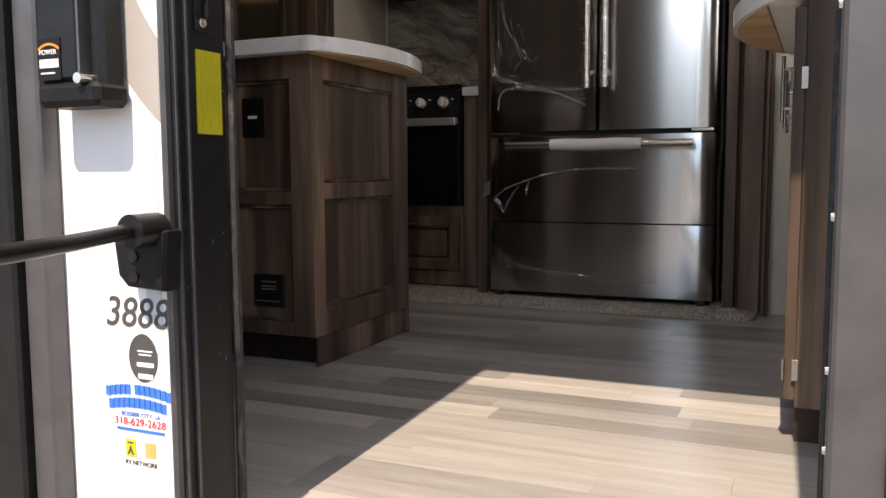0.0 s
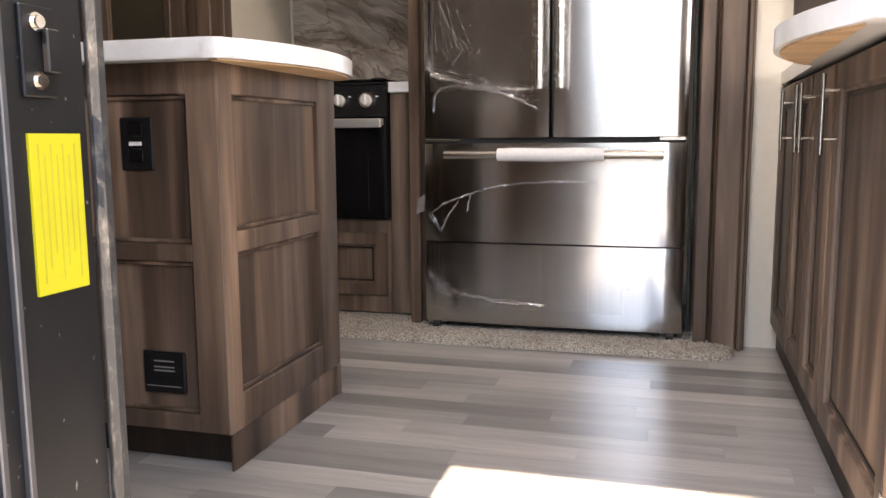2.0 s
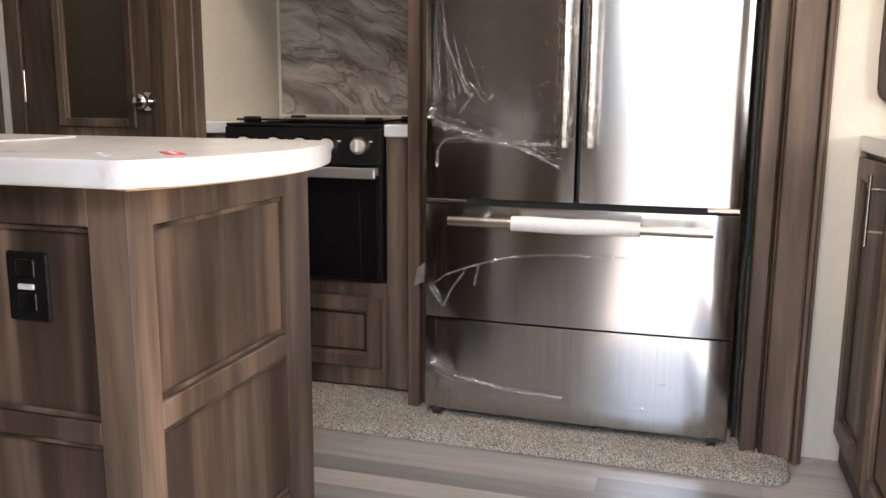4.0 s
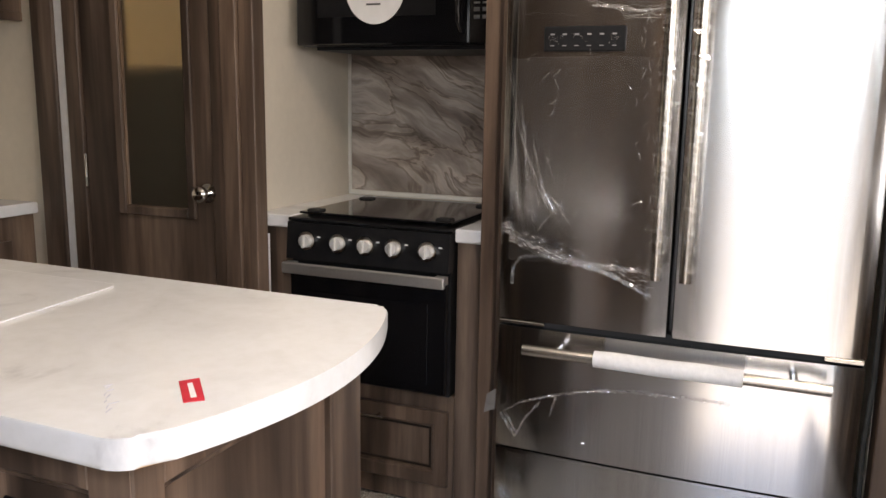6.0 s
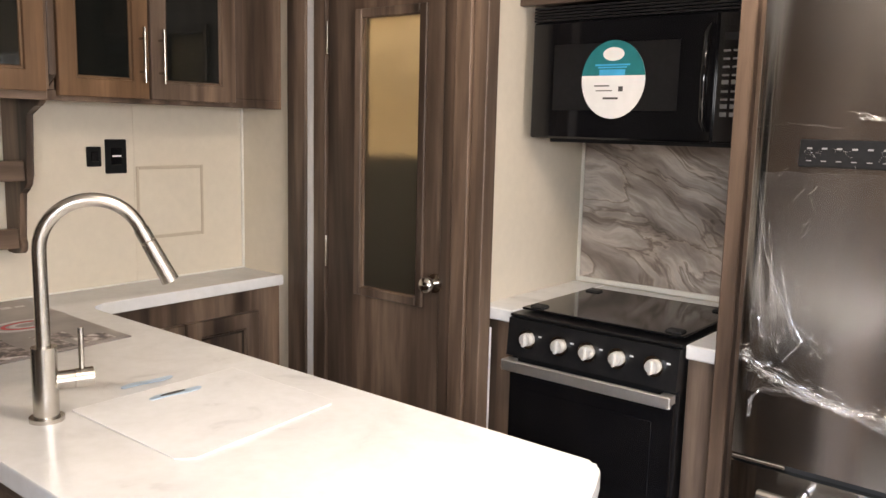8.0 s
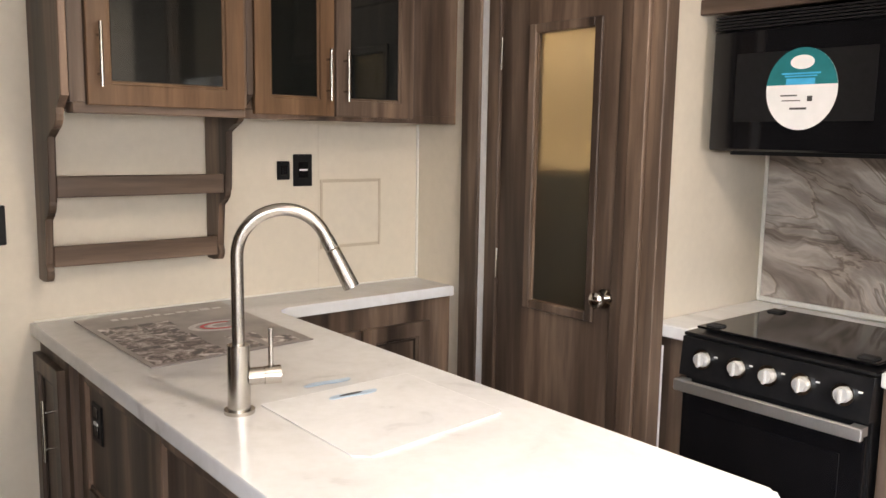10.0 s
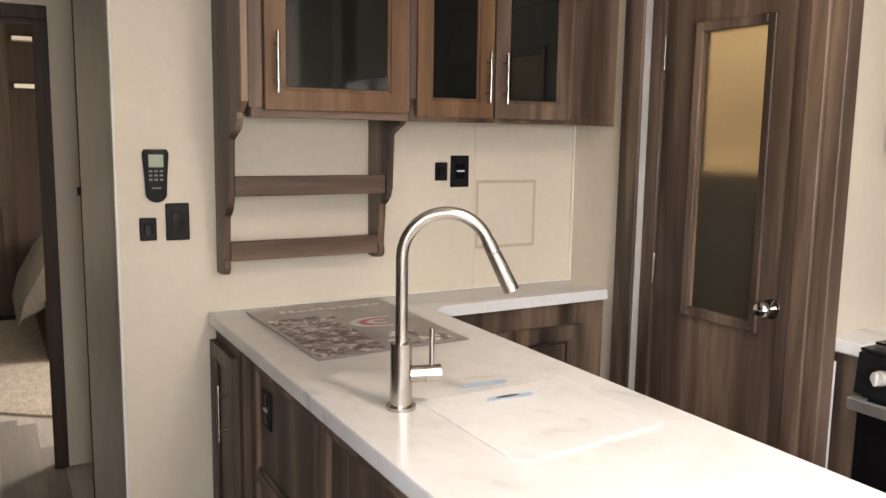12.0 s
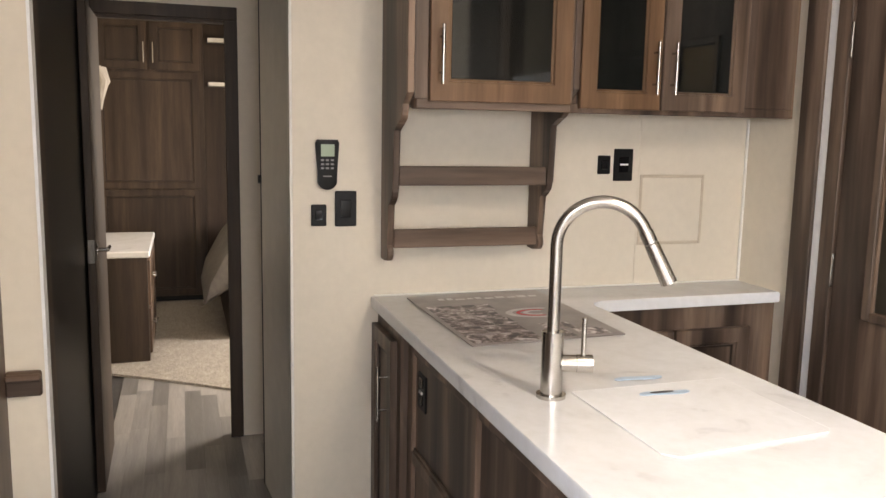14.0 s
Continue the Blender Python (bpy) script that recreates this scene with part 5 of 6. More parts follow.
# ---- refrigerator ----
FX0, FX1, FY = -1.20, -0.297, 3.335
BOW = 0.010
FE = FY + 0.005   # the door edges stand back, the middle swells forward


def bowed_front(x0, x1, z0, z1, y_edge, y_back, bow, xa, xb, n=14):
    """A door front that swells gently towards the room; xa and xb are the ends of the whole curve."""
    o = [(x0, y_back), (x1, y_back)]
    inset = 0.004
    o.append((x1, y_edge + inset))
    for k in range(n + 1):
        x = (x1 - inset) + (x0 - x1 + 2 * inset) * k / n
        f = min(max((x - xa) / (xb - xa), 0), 1)
        o.append((x, y_edge - bow * 4 * f * (1 - f)))
    o.append((x0, y_edge + inset))
    return prism(bmesh.new(), o, "z", z0, z1, 0.0015)


def refrigerator():
    t = thing("refrigerator", "stainless steel french door refrigerator wrapped in plastic film", "refrigerator", (-0.74, 3.7, 0.0))
    part("carcass", boxes((FX0 + 0.006, FX1 - 0.006, FY + 0.06, 4.05, 0.05, 1.80), bevel=0.004), GREY_METAL, t)
    mid = -0.745
    yb = FY + 0.055
    gap = (0.694, 0.708)
    part("door", bowed_front(FX0, mid - 0.004, gap[1], 1.80, FE, yb, BOW, FX0, FX1), STEEL, t, "left upper steel door", True)
    part("door", bowed_front(mid + 0.004, FX1, gap[1], 1.80, FE, yb, BOW, FX0, FX1), STEEL, t, "right upper steel door", True)
    part("drawer", bowed_front(FX0, FX1, 0.340, gap[0] - 0.006, FE, yb, BOW, FX0, FX1), STEEL, t, "steel freezer drawer", True)
    part("drawer", bowed_front(FX0, FX1, 0.045, 0.334, FE, yb, BOW, FX0, FX1), STEEL, t, "lower steel drawer", True)
    part("gasket", boxes((FX0 + 0.004, FX1 - 0.004, FY + 0.02, yb, 0.687, 0.709), (FX0 + 0.004, FX1 - 0.004, FY + 0.02, yb, 0.333, 0.341)), RUBBER, t)
    part("hinge_cap", boxes((FX1 - 0.09, FX1 - 0.004, FY, FY + 0.04, 0.695, 0.707), bevel=0.002), CHROME, t)
    part("hinge_cap", boxes((FX0 + 0.004, FX0 + 0.13, FY, FY + 0.04, 0.695, 0.704), bevel=0.002), CHROME, t)
    for x in (-0.778, -0.708):
        bm = rod(bmesh.new(), (x, FY - 0.075, 0.868), (x, FY - 0.075, 1.613), 0.0145, 18)
        for z in (0.93, 1.55):
            rod(bm, (x, FY - 0.075, z), (x, FY - 0.01, z), 0.010)
        part("door_handle", bm, CHROME, t, "long steel bar handle", True)
    bm = rod(bmesh.new(), (-1.104, FY - 0.075, 0.65), (-0.369, FY - 0.075, 0.65), 0.0145, 18)
    for x in (-1.02, -0.45):
        rod(bm, (x, FY - 0.075, 0.65), (x, FY - 0.01, 0.65), 0.010)
    hd = part("drawer_handle", bm, CHROME, t, "horizontal steel bar handle", True)
    bm = tube(bmesh.new(), [(-0.916, FY - 0.075, 0.65), (-0.86, FY - 0.075, 0.651), (-0.75, FY - 0.075, 0.649), (-0.66, FY - 0.075, 0.651), (-0.56, FY - 0.075, 0.65)], [0.021, 0.0225, 0.022, 0.0225, 0.021], 16)
    part("foam_sleeve", bm, FOAM, hd, "white foam sleeve", True)
    part("display", boxes((-1.097, -0.892, FY - 0.0085, FY + 0.004, 1.412, 1.474), bevel=0.003), BLACK_PLASTIC, t, "black control display")
    for k in range(6):
        for z0, z1 in ((1.4255, 1.4275), (1.452, 1.456)):
            part("display_mark", boxes((-1.08 + k * 0.031, -1.069 + k * 0.031, FY - 0.0090, FY - 0.0084, z0, z1)), GREY_INK, t)
    for x in (FX0 + 0.04, FX1 - 0.04):
        bm = rod(bmesh.new(), (x - 0.012, FY + 0.012, 0.033), (x + 0.012, FY + 0.012, 0.033), 0.0145, 18)
        part("roller", bm, RUBBER, t, "small black roller foot", True)
    part("kick_rail", boxes((FX0 + 0.07, FX1 - 0.07, FY + 0.04, FY + 0.06, 0.03, 0.052)), BLACK_PLASTIC, t)
    return t


refrigerator()


def film():
    """Crinkled clear film clinging to the doors, with gathered ridges."""
    rnd = random.Random(11)

    def front(x):
        f = min(max((x - FX0) / (FX1 - FX0), 0), 1)
        return FE - BOW * 4 * f * (1 - f) - 0.003

    def ridge(bm, pts, on, r=0.0016, steps=14, wob=0.006):
        line = []
        for (xa, za), (xb, zb) in zip(pts, pts[1:]):
            for k in range(steps):
                f = k / steps
                x = xa + (xb - xa) * f + rnd.uniform(-wob, wob) * 0.5
                z = za + (zb - za) * f + rnd.uniform(-wob, wob)
                line.append((x, on(x) - rnd.uniform(0, 0.006), z))
        tube(bm, line, [r * rnd.uniform(0.3, 1.5) for _ in line], 5)

    def ribbon(bm, pts, on, width, puff):
        """A crumpled strip of film gathered along a line."""
        rows = []
        for (xa, za), (xb, zb) in zip(pts, pts[1:]):
            n = max(6, int(math.hypot(xb - xa, zb - za) / 0.006))
            for k in range(n):
                f = k / n
                x, z = xa + (xb - xa) * f, za + (zb - za) * f
                w = width * rnd.uniform(0.5, 1.2)
                rows.append([bm.verts.new((x + rnd.uniform(-0.003, 0.003), on(x) - abs(rnd.gauss(0, puff)), z + w * (c / 5 - 0.5) + rnd.uniform(-0.003, 0.003))) for c in range(6)])
        for a, b in zip(rows, rows[1:]):
            for c in range(5):
                bm.faces.new((a[c], a[c + 1], b[c + 1], b[c]))

    t = thing("plastic_film", "torn clear protective plastic film on the refrigerator", "plastic film", (-0.96, FY - 0.03, 0.6))
    bm = bmesh.new()
    ribbon(bm, [(-1.195, 0.958), (-1.16, 0.93), (-1.08, 0.905), (-1.0, 0.885), (-0.90, 0.872), (-0.80, 0.872)], front, 0.012, 0.007)
    ribbon(bm, [(-1.165, 0.80), (-1.163, 0.85), (-1.14, 0.882), (-1.08, 0.889), (-1.0, 0.878), (-0.92, 0.862), (-0.86, 0.838), (-0.79, 0.803)], front, 0.009, 0.006)
    for k in range(5):
        ridge(bm, [(-1.19 + 0.01 * k, 0.96 - 0.012 * k), (-1.05, 0.905 - 0.006 * k), (-0.90, 0.878 - 0.005 * k), (-0.80, 0.87 - 0.012 * k)], front, 0.0009, 12, 0.004)
    part("gathered_strip", bm, FILM_STRIP, t, "crumpled strip of clear film across the upper doors")
    bm = bmesh.new()
    ribbon(bm, [(-0.98, 1.522), (-0.92, 1.517), (-0.86, 1.506), (-0.80, 1.508)], front, 0.007, 0.005)
    for k in range(5):
        ridge(bm, [(-1.0 + 0.03 * k, 1.535 - 0.008 * k), (-0.90, 1.52 - 0.008 * k), (-0.80, 1.515 - 0.006 * k)], front, 0.0007, 10, 0.003)
    ridge(bm, [(-1.195, 1.50), (-1.12, 1.508), (-1.0, 1.50)], front, 0.0005, 10, 0.003)
    ridge(bm, [(-0.70, 1.52), (-0.60, 1.525), (-0.48, 1.51)], front, 0.0005, 10, 0.003)
    for k in range(7):
        x = rnd.uniform(-1.08, -0.91)
        ridge(bm, [(x, 1.44 + rnd.uniform(-0.015, 0.015)), (x + rnd.uniform(-0.02, 0.02), 1.45), (x + rnd.uniform(-0.03, 0.03), 1.44 + rnd.uniform(-0.015, 0.025))], lambda u: FY - 0.0088, 0.0004, 5, 0.004)
    part("gathered_strip", bm, FILM_STRIP, t, "thin crumpled strip of clear film above the display")
    bm = bmesh.new()
    for x in (-0.778, -0.708):
        rows = []
        for k in range(60):
            z = 0.88 + k * 0.0115
            rows.append([bm.verts.new((x + 0.024 * math.cos(a) + rnd.uniform(-0.005, 0.005), FY - 0.075 - 0.022 * math.sin(a) + rnd.uniform(-0.005, 0.003), z)) for a in (0.0, 0.8, 1.57, 2.3, 3.14)])
        for a, b in zip(rows, rows[1:]):
            for c in range(4):
                if rnd.random() < 0.75:
                    bm.faces.new((a[c], a[c + 1], b[c + 1], b[c]))
    part("handle_wrap", bm, FILM_WRAP, t, "clear film wrapped round the handles")
    bm = bmesh.new()
    for k in range(14):
        x = -1.185 + 0.009 * k + rnd.uniform(-0.005, 0.005)
        top = rnd.uniform(1.05, 1.36) - 0.012 * k
        ridge(bm, [(x + 0.02 + 0.003 * k, rnd.uniform(0.97, 1.04)), (x, top)], front, 0.0007, 9, 0.003)
    ridge(bm, [(-1.19, 1.38), (-1.15, 1.2), (-1.09, 1.05), (-1.06, 1.0)], front, 0.001, 10, 0.003)
    for k in range(34):
        x, z = rnd.uniform(-1.15, -0.80), rnd.uniform(0.88, 1.45)
        ridge(bm, [(x, z), (x + rnd.uniform(-0.02, 0.025), z + rnd.uniform(0.008, 0.035))], front, 0.0007, 4, 0.003)
    gather = [(-1.195, 0.958), (-1.16, 0.93), (-1.08, 0.905), (-1.0, 0.885), (-0.90, 0.872), (-0.80, 0.85)]
    for k in range(80):
        (xa, za), (xb, zb) = rnd.choice(list(zip(gather, gather[1:])))
        f = rnd.random()
        x, z = xa + (xb - xa) * f, za + (zb - za) * f + rnd.uniform(-0.02, 0.028)
        ridge(bm, [(x, z), (x + rnd.uniform(-0.012, 0.03), z + rnd.uniform(-0.012, 0.012))], front, 0.0008, 4, 0.002)
    for k in range(30):
        x, z = rnd.uniform(-0.86, -0.80), rnd.uniform(0.88, 1.5)
        ridge(bm, [(x, z), (x + rnd.uniform(-0.012, 0.012), z + rnd.uniform(0.01, 0.03))], front, 0.0006, 4, 0.002)
    tagged(part("upper_folds", bm, FILM_RIDGE, t, "fine creases on the upper door", True), "fine creases on the upper door", kind="stuff")
    bm = bmesh.new()
    ribbon(bm, [(-1.185, 0.435), (-1.13, 0.475), (-1.05, 0.505), (-0.95, 0.535), (-0.85, 0.55), (-0.70, 0.558), (-0.58, 0.555)], front, 0.007, 0.004)
    ribbon(bm, [(-1.185, 0.435), (-1.14, 0.375), (-1.115, 0.43), (-1.07, 0.49)], front, 0.010, 0.006)
    ribbon(bm, [(-1.03, 0.51), (-1.045, 0.44)], front, 0.012, 0.006)
    part("loose_strip", bm, FILM_STRIP, t, "loose strip of film across the drawer")
    bm = bmesh.new()
    for k in range(6):
        ridge(bm, [(-1.195, 0.24 - k * 0.012), (-1.10, 0.17 - k * 0.006), (-0.95, 0.125 + k * 0.003), (-0.75, 0.12)], front, 0.0006)
    for k in range(14):
        x, z = rnd.uniform(-1.1, -0.5), rnd.uniform(0.10, 0.5)
        ridge(bm, [(x, z), (x + rnd.uniform(0.01, 0.06), z + rnd.uniform(-0.006, 0.01))], front, 0.0006, 4, 0.002)
    tagged(part("lower_folds", bm, FILM_RIDGE, t, "fine creases on the drawers", True), "fine creases on the drawers", kind="stuff")
    # a thin cling sheet with creases
    for name, xa, xb, za, zb, on in (("upper_sheet", -1.18, -0.80, 0.87, 1.40, front), ("lower_sheet", -1.17, -0.50, 0.10, 0.33, front)):
        bm = bmesh.new()
        nx, nz = 30, 30
        grid = [[bm.verts.new((xa + (xb - xa) * i / nx, on(xa + (xb - xa) * i / nx) - 0.001 - 0.004 * abs(noise.noise((i * 0.5, j * 0.23, 3.0))), za + (zb - za) * j / nz + 0.01 * noise.noise((i * 0.3, j, 7.0)))) for j in range(nz + 1)] for i in range(nx + 1)]
        for i in range(nx):
            for j in range(nz):
                bm.faces.new((grid[i][j], grid[i + 1][j], grid[i + 1][j + 1], grid[i][j + 1]))
        part(name, bm, FILM, t, "thin clinging sheet", True)
    tape = thing("tape_scrap", "small grey scrap of tape on the refrigerator edge", "tape", (FX0 - 0.01, FY - 0.02, 0.46))
    part("scrap", prism(bmesh.new(), [(FX0 - 0.028, 0.435), (FX0 + 0.004, 0.45), (FX0 + 0.006, 0.51), (FX0 - 0.02, 0.49)], "y", FY - 0.018, FY - 0.0165), CLOTH, tape)


def ridge_material(name, share):
    m, n, l, b = material(name)
    b.inputs["Base Color"].default_value = (0.85, 0.85, 0.85, 1)
    b.inputs["Roughness"].default_value = 0.12
    b.inputs["Metallic"].default_value = 1.0
    t = n.new("ShaderNodeBsdfTransparent")
    s = n.new("ShaderNodeMixShader")
    s.inputs[0].default_value = share
    l.new(t.outputs[0], s.inputs[1])
    l.new(b.outputs[0], s.inputs[2])
    l.new(s.outputs[0], n["Material Output"].inputs["Surface"])
    return m


FILM_RIDGE = ridge_material("film_fold", 0.42)
FILM_STRIP = ridge_material("film_strip", 0.24)
FILM_WRAP = ridge_material("film_wrap", 0.11)
film()


def fridge_surround():
    bm = boxes((-1.272, -1.232, 3.38, BACK, 0.0, TOP), bevel=0.003)
    box(bm, -1.2315, -1.212, 3.41, BACK, 0.0, TOP)
    structure("trim_fridge_side", bm, WOOD, "brown upright panel between stove and refrigerator", "trim")
    bm = bmesh.new()
    for x0, x1, y in ((-0.262, -0.218, 3.335), (-0.218, -0.211, 3.352), (-0.211, -0.204, 3.33), (-0.204, -0.128, 3.325), (-0.128, -0.122, 3.345), (-0.122, -0.108, 3.325), (-0.108, -0.098, 3.335)):
        box(bm, x0 + 0.0005, x1 - 0.0005, y, 3.44, 0.0, TOP, bevel=0.003)
    structure("trim_fridge_post", bm, WOOD, "brown grooved wooden post beside the refrigerator", "trim")
    structure("wall_fridge_recess", boxes((-0.262, -0.22, 3.441, BACK, 0, TOP)), CREAM, "plain recess wall beside the refrigerator")
    cable = thing("fridge_cable", "black cable hanging beside the refrigerator", "cable", (-0.262, 3.37, 0.3))
    part("cable", tube(bmesh.new(), [(-0.278, 3.36, 1.6), (-0.281, 3.355, 1.0), (-0.275, 3.36, 0.65), (-0.284, 3.35, 0.5), (-0.281, 3.355, 0.36), (-0.278, 3.36, 0.05)], 0.006, 8), RUBBER, cable, "", True)


fridge_surround()

# ---- cabinet by the door ----


def right_cabinet():
    t = thing("base_cabinet", "brown wooden base cabinet run with bar handles", "cabinet", (0.3, 2.5, 0))
    x = 0.006
    part("body", boxes((x + 0.001, 0.58, 1.806, 3.394, 0.075, 0.868), bevel=0.002), WOOD, t)
    # toe kick darkened in colour for the shade below the doors
    part("toe_kick", boxes((x + 0.002, 0.55, 1.83, 3.394, 0.0, 0.074)), DARKWOOD, t, "toe kick coloured dark for the shade under the doors")
    f = Face("-x", x)
    for u0, u1, hu in ((1.812, 2.40, 2.355), (2.42, 2.70, 2.672), (2.72, 3.00, 2.75), (3.02, 3.38, 3.052)):
        d = panel_door(t, f, u0, u1, 0.09, 0.855, 0.0, 0.021)
        bar_handle(d, f, hu, 0.668, 0.832, 0.021)
        if u0 < 1.9:
            for z in (0.13, 0.70):
                bm = bmesh.new()
                box(bm, x - 0.006, x + 0.006, u0 - 0.009, u0 - 0.007, z, z + 0.042, bevel=0.0006)
                box(bm, x - 0.0225, x - 0.0212, u0 + 0.001, u0 + 0.016, z, z + 0.042)
                rod(bm, (x - 0.0215, u0 - 0.003, z), (x - 0.0215, u0 - 0.003, z + 0.042), 0.0035, 8)
                part("hinge", bm, CHROME, d, "bright exposed hinge")
    top = []
    top += [(0.60, 1.80)] + [(0.03, 1.80)]
    for k in range(0, 21):
        a = k / 20
        top.append((0.0 - 0.155 * math.sin(math.pi * (0.10 + 0.84 * a)) ** 0.8, 1.82 + a * 0.80))
    top += [(-0.02, 2.66), (-0.015, 3.393), (0.60, 3.393)]
    c = part("countertop", prism(bmesh.new(), top, "z", 0.871, 0.911, 0.005), COUNTER, None, "", True)
    tagged(c, "white countertop with a rounded overhang beside the door", "countertop")
    under = [(min(u + 0.012, 0.004), v) for u, v in top if 1.83 < v < 2.61 and u < 0.011]
    part("countertop_underside", prism(bmesh.new(), under, "z", 0.8665, 0.8705), RAW, c, "raw orange board underside")
    structure("wall_cabinet_end", boxes((-0.097, 0.62, 3.395, 3.428, 0, TOP)), CREAM, "cream wall behind the base cabinet")
    h = thing("hutch_shelf", "dark wooden scalloped hutch side above the counter", "shelf", (0.3, 3.2, 0.91))
    o = [(0.6, 0.912), (0.10, 0.912), (0.10, 0.965)] + arc(0.07, 0.965, 0.03, 0, 90, 5) + [(0.05, 0.995)] + arc(0.05, 1.03, 0.035, 270, 180, 5) + [(0.012, 1.10), (0.012, TOP - 0.02), (0.6, TOP - 0.02)]
    part("side_panel", prism(bmesh.new(), o, "y", 3.36, 3.392, 0.003), DARKWOOD, h)


right_cabinet()

# ---- hallway and bedroom ----


def hallway():
    t = thing("door_3", "grey laminate hallway door standing slightly open", "door", (-3.30, 1.69, 0), kind="structure")
    m = Matrix.Translation((-3.225, 1.71, 0)) @ Matrix.Rotation(radians(185.0), 4, "Z")
    bm = boxes((0.045, 0.565, -0.0, 0.03, 0.02, 2.05), bevel=0.002)
    bmesh.ops.transform(bm, matrix=m, verts=bm.verts)
    part("slab", bm, GREY_DOOR, t)
    bm = boxes((0.5655, 0.576, -0.002, 0.032, 0.02, 2.05), (0.56, 0.575, 0.03, 0.042, 1.25, 1.28))
    bmesh.ops.transform(bm, matrix=m, verts=bm.verts)
    part("edge_band", bm, RUBBER, t, "dark edge band with latch")
    structure("wall_hall_right", boxes((-4.40, W - 0.051, 1.74, 1.78, 0, TOP)), CREAM, "cream hallway wall")
    structure("trim_hall_shelf", boxes((-3.9, -3.3, 1.62, 1.739, 2.06, 2.09)), DARKWOOD, "dark wood head over the hallway door", "trim")

    d = thing("door_4", "dark wooden bedroom door standing open into the hallway", "door", (-4.38, 0.955, 0), kind="structure")
    m = Matrix.Translation((-4.385, 0.998, 0)) @ Matrix.Rotation(radians(0.6), 4, "Z")

    def turned(bm):
        bmesh.ops.transform(bm, matrix=m, verts=bm.verts)
        return bm
    part("slab", turned(boxes((0, 0.52, -0.015, 0.015, 0.02, 1.91), bevel=0.003)), WALNUT, d)
    bm = bmesh.new()
    rod(bm, (0.47, -0.02, 0.985), (0.47, 0.055, 0.985), 0.009, 12)
    rod(bm, (0.47, 0.055, 0.985), (0.39, 0.055, 0.985), 0.007, 10)
    rod(bm, (0.47, -0.018, 0.985), (0.47, 0.018, 0.985), 0.024, 18)
    part("lever", turned(bm), POLISHED, d, "bright lever handle", True)
    part("strike_edge", turned(boxes((0.5202, 0.5212, -0.012, 0.012, 0.94, 1.03))), POLISHED, d)


hallway()


def bedroom():
    # carpet with a curved front edge
    o = [(-8.2, 0.301), (-5.75, 0.301), (-5.568, 0.889), (-5.50, 1.0), (-5.40, 1.16), (-5.28, 1.33), (-5.134, 1.527), (-5.0, 1.75), (-4.9, 2.2), (-4.9, 3.429), (-8.2, 3.429)]
    c = part("bedroom_carpet", prism(bmesh.new(), o, "z", 0.0, 0.014, 0.003), CARPET)
    tagged(c, "speckled beige bedroom carpet with a curved edge", "carpet", kind="structure")
    v = thing("bedroom_dresser", "brown wooden dresser with white top in bedroom", "dresser", (-6.2, 0.8, 0.014))
    part("body", boxes((-6.68, -5.77, 0.31, 1.12, 0.015, 0.665), bevel=0.003), WALNUT, v)
    part("top", boxes((-6.70, -5.74, 0.305, 1.14, 0.666, 0.705), bevel=0.008), COUNTER, v, "white marbled top")
    f = Face("+y", 1.1205)
    for z0, z1 in ((0.06, 0.34), (0.36, 0.64)):
        dr = panel_door(v, f, -6.65, -5.80, z0, z1, 0, 0.015, name="drawer")
        bar_handle(dr, f, z1 - 0.1, -5.98, -5.84, 0.015, horizontal=True)
    w = thing("wardrobe", "tall brown bedroom wardrobe with two upper doors", "wardrobe", (-7.6, 1.0, 0.014))
    X = -7.55
    part("body", boxes((-8.19, X - 0.001, 0.62, 1.52, 0.06, TOP - 0.02)), WALNUT, w)
    part("plinth", boxes((-8.19, X - 0.03, 0.62, 1.52, 0.0145, 0.059)), BLACK_PLASTIC, w)
    f = Face("+x", X)
    for u0, u1, hu in ((0.72, 1.095, 1.07), (1.115, 1.50, 1.14)):
        dd = panel_door(w, f, u0, u1, 1.89, 2.28, 0, 0.02, 0.06, WALNUT)
        bar_handle(dd, f, hu, 1.94, 2.10, 0.02)
    panel_door(w, f, 0.70, 1.48, 0.95, 1.87, 0, 0.015, 0.05, WALNUT, "upper_panel")
    panel_door(w, f, 0.70, 1.48, 0.07, 0.94, 0, 0.015, 0.05, WALNUT, "lower_panel")
    k = thing("closet_shelves", "closet with white shelf edges, its dim inside a dark block", "closet", (-7.6, 1.7, 0.014))
    # solid block, coloured dark in place of the closet's dim open inside
    part("body", boxes((-8.19, -7.7, 1.525, 2.1, 0.0145, TOP - 0.02)), DARKWOOD, k)
    for z in (2.13, 1.78):
        part("shelf", boxes((-7.699, -7.58, 1.56, 2.05, z, z + 0.03)), WHITE_WALL, k, "white shelf edge")
    bed = thing("bed", "bed corner with a hanging grey blanket", "bed", (-6.9, 2.2, 0.014))
    part("base", boxes((-7.5, -6.2, 1.62, 3.0, 0.015, 0.40), bevel=0.01), DARKWOOD, bed)
    o = [(1.46, 0.24), (1.50, 0.40), (1.62, 0.62), (1.70, 0.72), (1.78, 0.75), (3.0, 0.76), (3.0, 0.41), (1.66, 0.401)]
    part("blanket", prism(bmesh.new(), o, "x", -7.4, -6.25, 0.02), CLOTH, bed, "grey blanket hanging over the edge", True)
    g = thing("hanging_towel", "white towel hanging on a hook in bedroom", "towel", (-5.6, 0.95, 1.5))
    bm = bmesh.new()
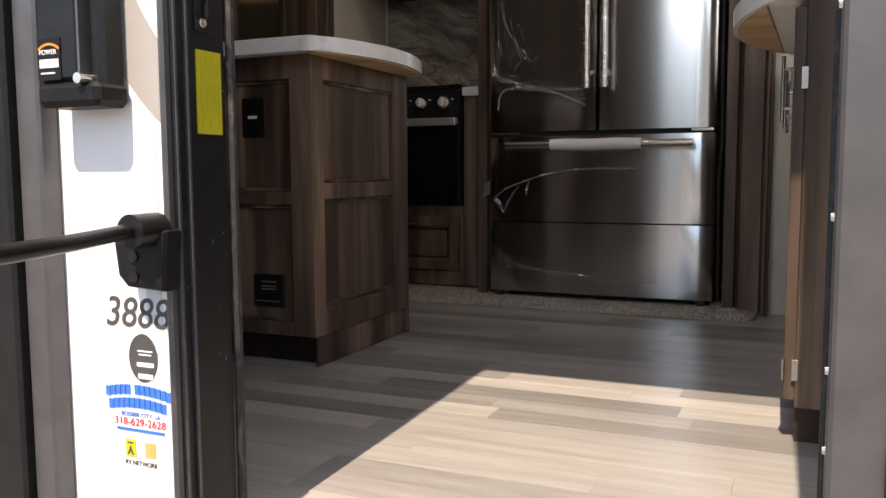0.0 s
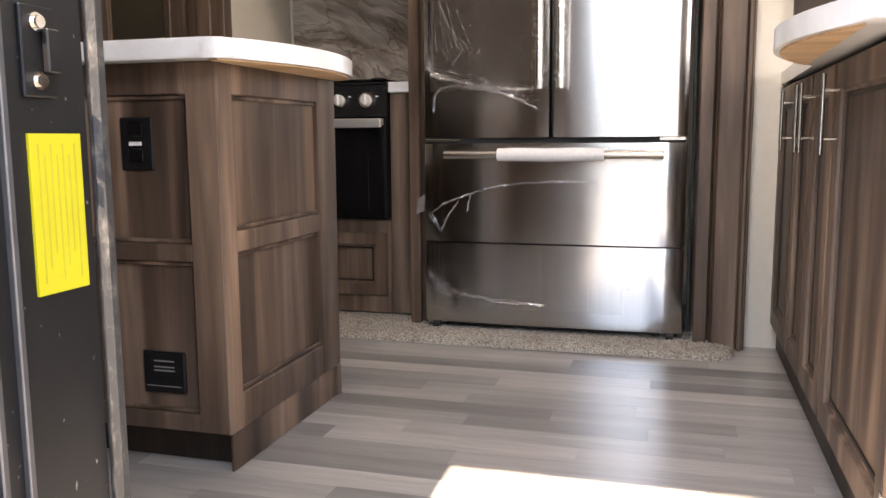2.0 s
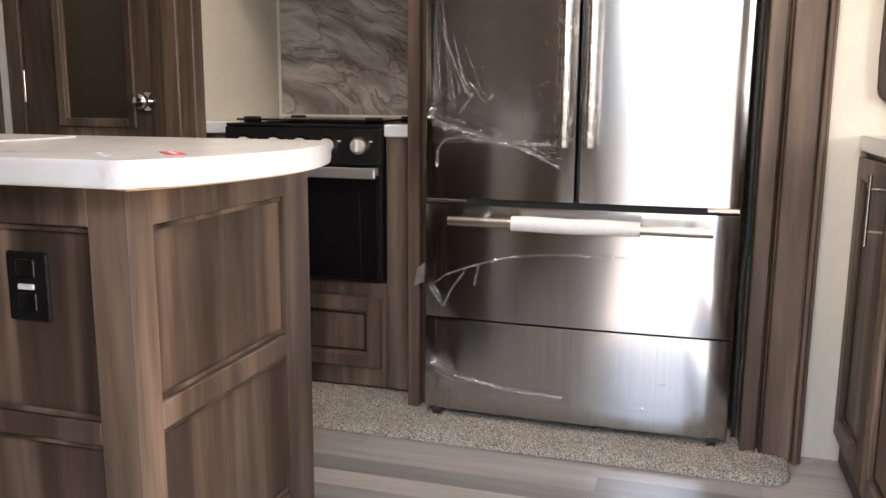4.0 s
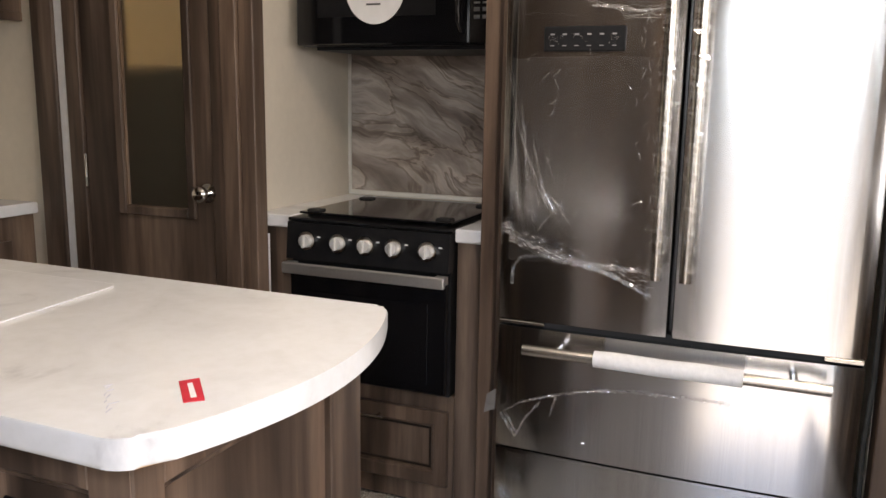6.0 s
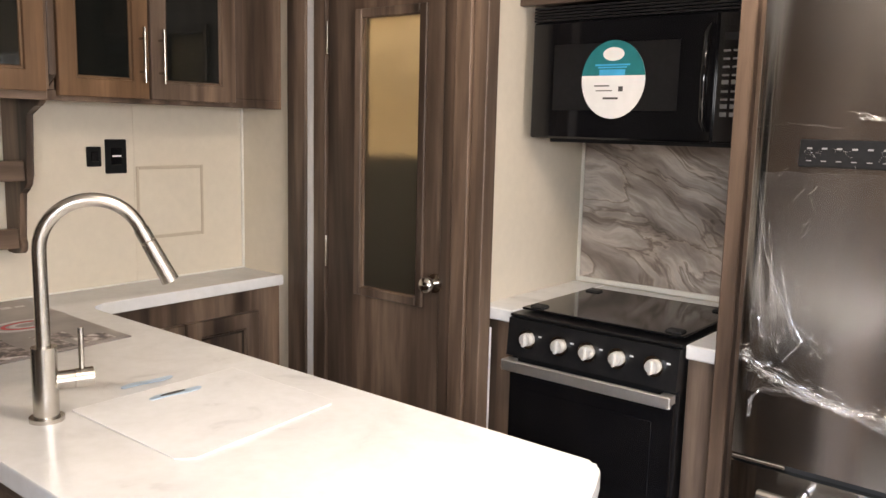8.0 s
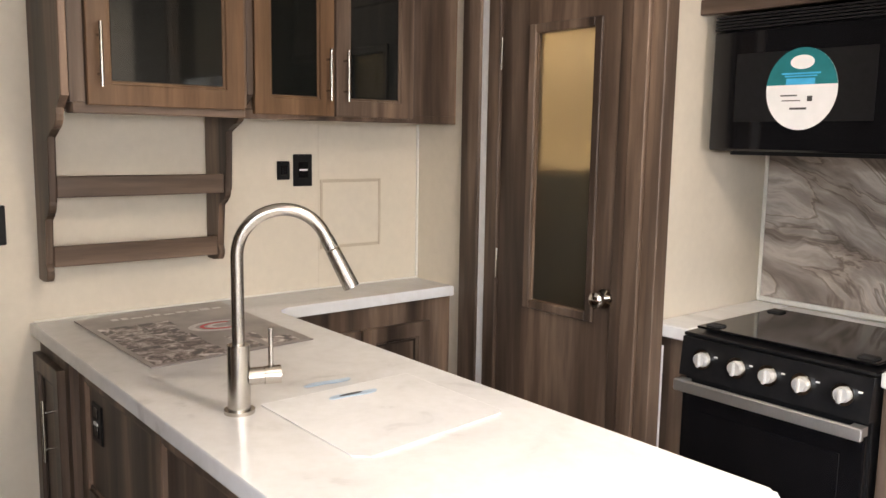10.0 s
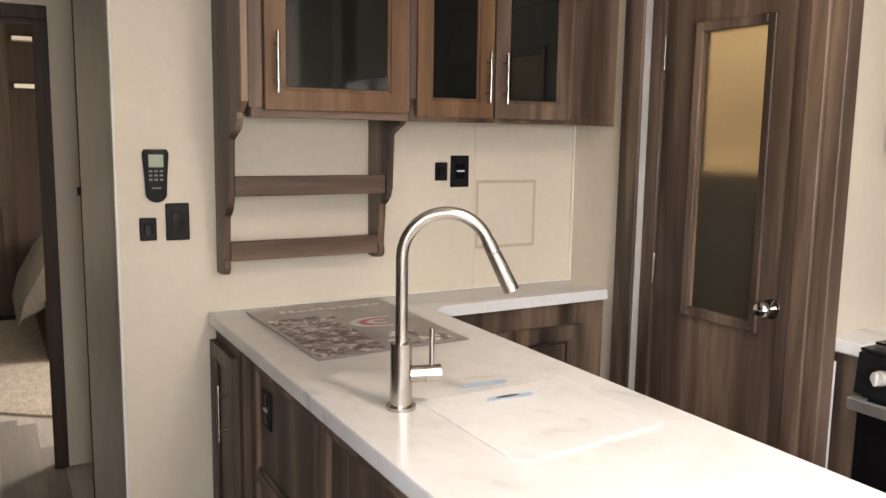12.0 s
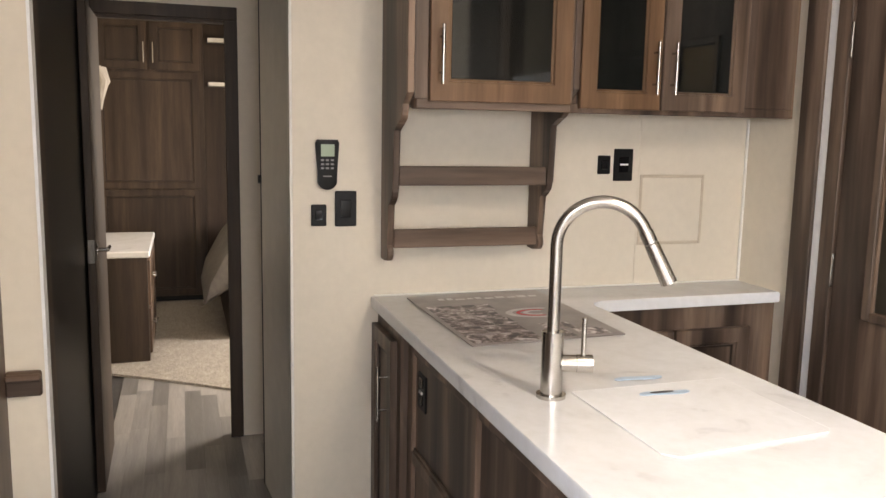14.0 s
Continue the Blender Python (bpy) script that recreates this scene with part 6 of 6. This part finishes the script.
    for i in range(4):
        tube(bm, [(-5.9 - i * 0.03, 0.86 + i * 0.012, 1.80), (-5.9 - i * 0.03, 0.90 + 0.01 * (i % 2), 1.72), (-5.9 - i * 0.03, 0.87, 1.55 + 0.03 * i)], [0.018, 0.028, 0.022], 8)
    part("cloth", bm, WHITE_CLOTH, g, "", True)


bedroom()

# ---- ceiling lamps ----


def ceiling_lamp(x, y):
    t = thing("ceiling_lamp", "small round white ceiling lamp switched on", "ceiling lamp", (x, y, TOP), group="kitchen ceiling lamps")
    part("rim", rod(bmesh.new(), (x, y, TOP - 0.0005), (x, y, TOP - 0.018), 0.085, 32, 0.078), CEIL, t, "white rim", True)
    part("diffuser", rod(bmesh.new(), (x, y, TOP - 0.0185), (x, y, TOP - 0.026), 0.066, 32, 0.058), LAMP_GLOW, t, "glowing white diffuser", True)
    return t


LAMP_GLOW, _n, _l, _b = material("lamp_diffuser")
_b.inputs["Emission Color"].default_value, _b.inputs["Emission Strength"].default_value = (1.0, 0.88, 0.70, 1), 6.0
for lx, ly in LAMPS:
    ceiling_lamp(lx, ly)

# ---- slide-out carpet edge ----


def carpet_lip():
    """Carpet wrapped round the edge of the slide-out floor, with uneven pile."""
    x0, x1, y0, y1 = -2.0, -0.13, 3.165, 3.50
    nx, ny = 380, 60
    rnd = random.Random(3)
    bm = bmesh.new()
    rows = []
    for i in range(nx + 1):
        x = x0 + (x1 - x0) * i / nx
        col = []
        for j in range(ny + 1):
            f = j / ny
            end = min(1.0, (x1 - x) / 0.07)
            ys = y0 + (0.10 * (1 - math.sqrt(max(0.0, 1 - (1 - end) ** 2))))
            y = ys + (y1 - ys) * f
            d = min((y - ys) / 0.035, 1.0)
            z = 0.002 + 0.02 * math.sqrt(max(0.0, 1 - (1 - d) ** 2)) * (math.sqrt(max(0.0, 1 - (1 - end) ** 2)) if end < 1 else 1)
            col.append(bm.verts.new((x + rnd.uniform(-0.002, 0.002), y + rnd.uniform(-0.002, 0.002), z + (rnd.uniform(-0.003, 0.004) if j else 0))))
        rows.append(col)
    for a, b in zip(rows, rows[1:]):
        for j in range(ny):
            bm.faces.new((a[j], b[j], b[j + 1], a[j + 1]))
    ob = part("carpet_lip", bm, CARPET, None, "", True)
    tagged(ob, "speckled grey-beige carpet edge under the refrigerator", "carpet", kind="structure")


carpet_lip()

# ---- floor planks ----


def planks():
    rnd = random.Random(8)
    width = 0.084
    lengths = (0.45, 0.6, 0.75, 0.9, 1.1)
    meshes = []
    for L in lengths:
        bm = bmesh.new()
        box(bm, 0.0002, L - 0.0002, 0.0002, width - 0.0002, -0.0055, 0.0)
        meshes.append(finish(bm, "plank", PLANK))
    count = 0
    y = SI + 0.01
    while y < 3.42:
        x_end = 0.60
        x_stop = -5.35 if y < 1.70 else -3.2
        x = x_end + rnd.uniform(0, 0.6)
        while x > x_stop:
            k = rnd.randrange(len(lengths))
            x -= lengths[k]
            ob = new("plank", meshes[k])
            ob.parent = floor
            ob.location = (x, y, 0)
            count += 1
        y += width
    bm = bmesh.new()
    box(bm, 0.62 + 0.6, 3.49, SI, 3.42, -0.0055, 0.0)
    part("plank_rest", bm, PLANK, floor)


planks()


def step_stool():
    # stool form is a guess; only a black top corner is known
    t = thing("step_stool", "guessed black stool shape standing against the wall", "step stool", (-2.2, 1.0, 0))
    for y in (1.0, 1.035):
        bm = tube(bmesh.new(), [(-2.37, y, 0.012), (-2.30, y, 0.60), (-2.27, y, 0.635), (-2.23, y, 0.60), (-2.12, y, 0.012)], [0.011] * 5, 8)
        part("side_rail", bm, BLACK_METAL, t, "", True)
    part("top_step", boxes((-2.325, -2.205, 1.005, 1.03, 0.575, 0.605), bevel=0.003), BLACK_PLASTIC, t)
    part("lower_step", boxes((-2.355, -2.165, 1.005, 1.03, 0.27, 0.295), bevel=0.003), BLACK_PLASTIC, t)


step_stool()
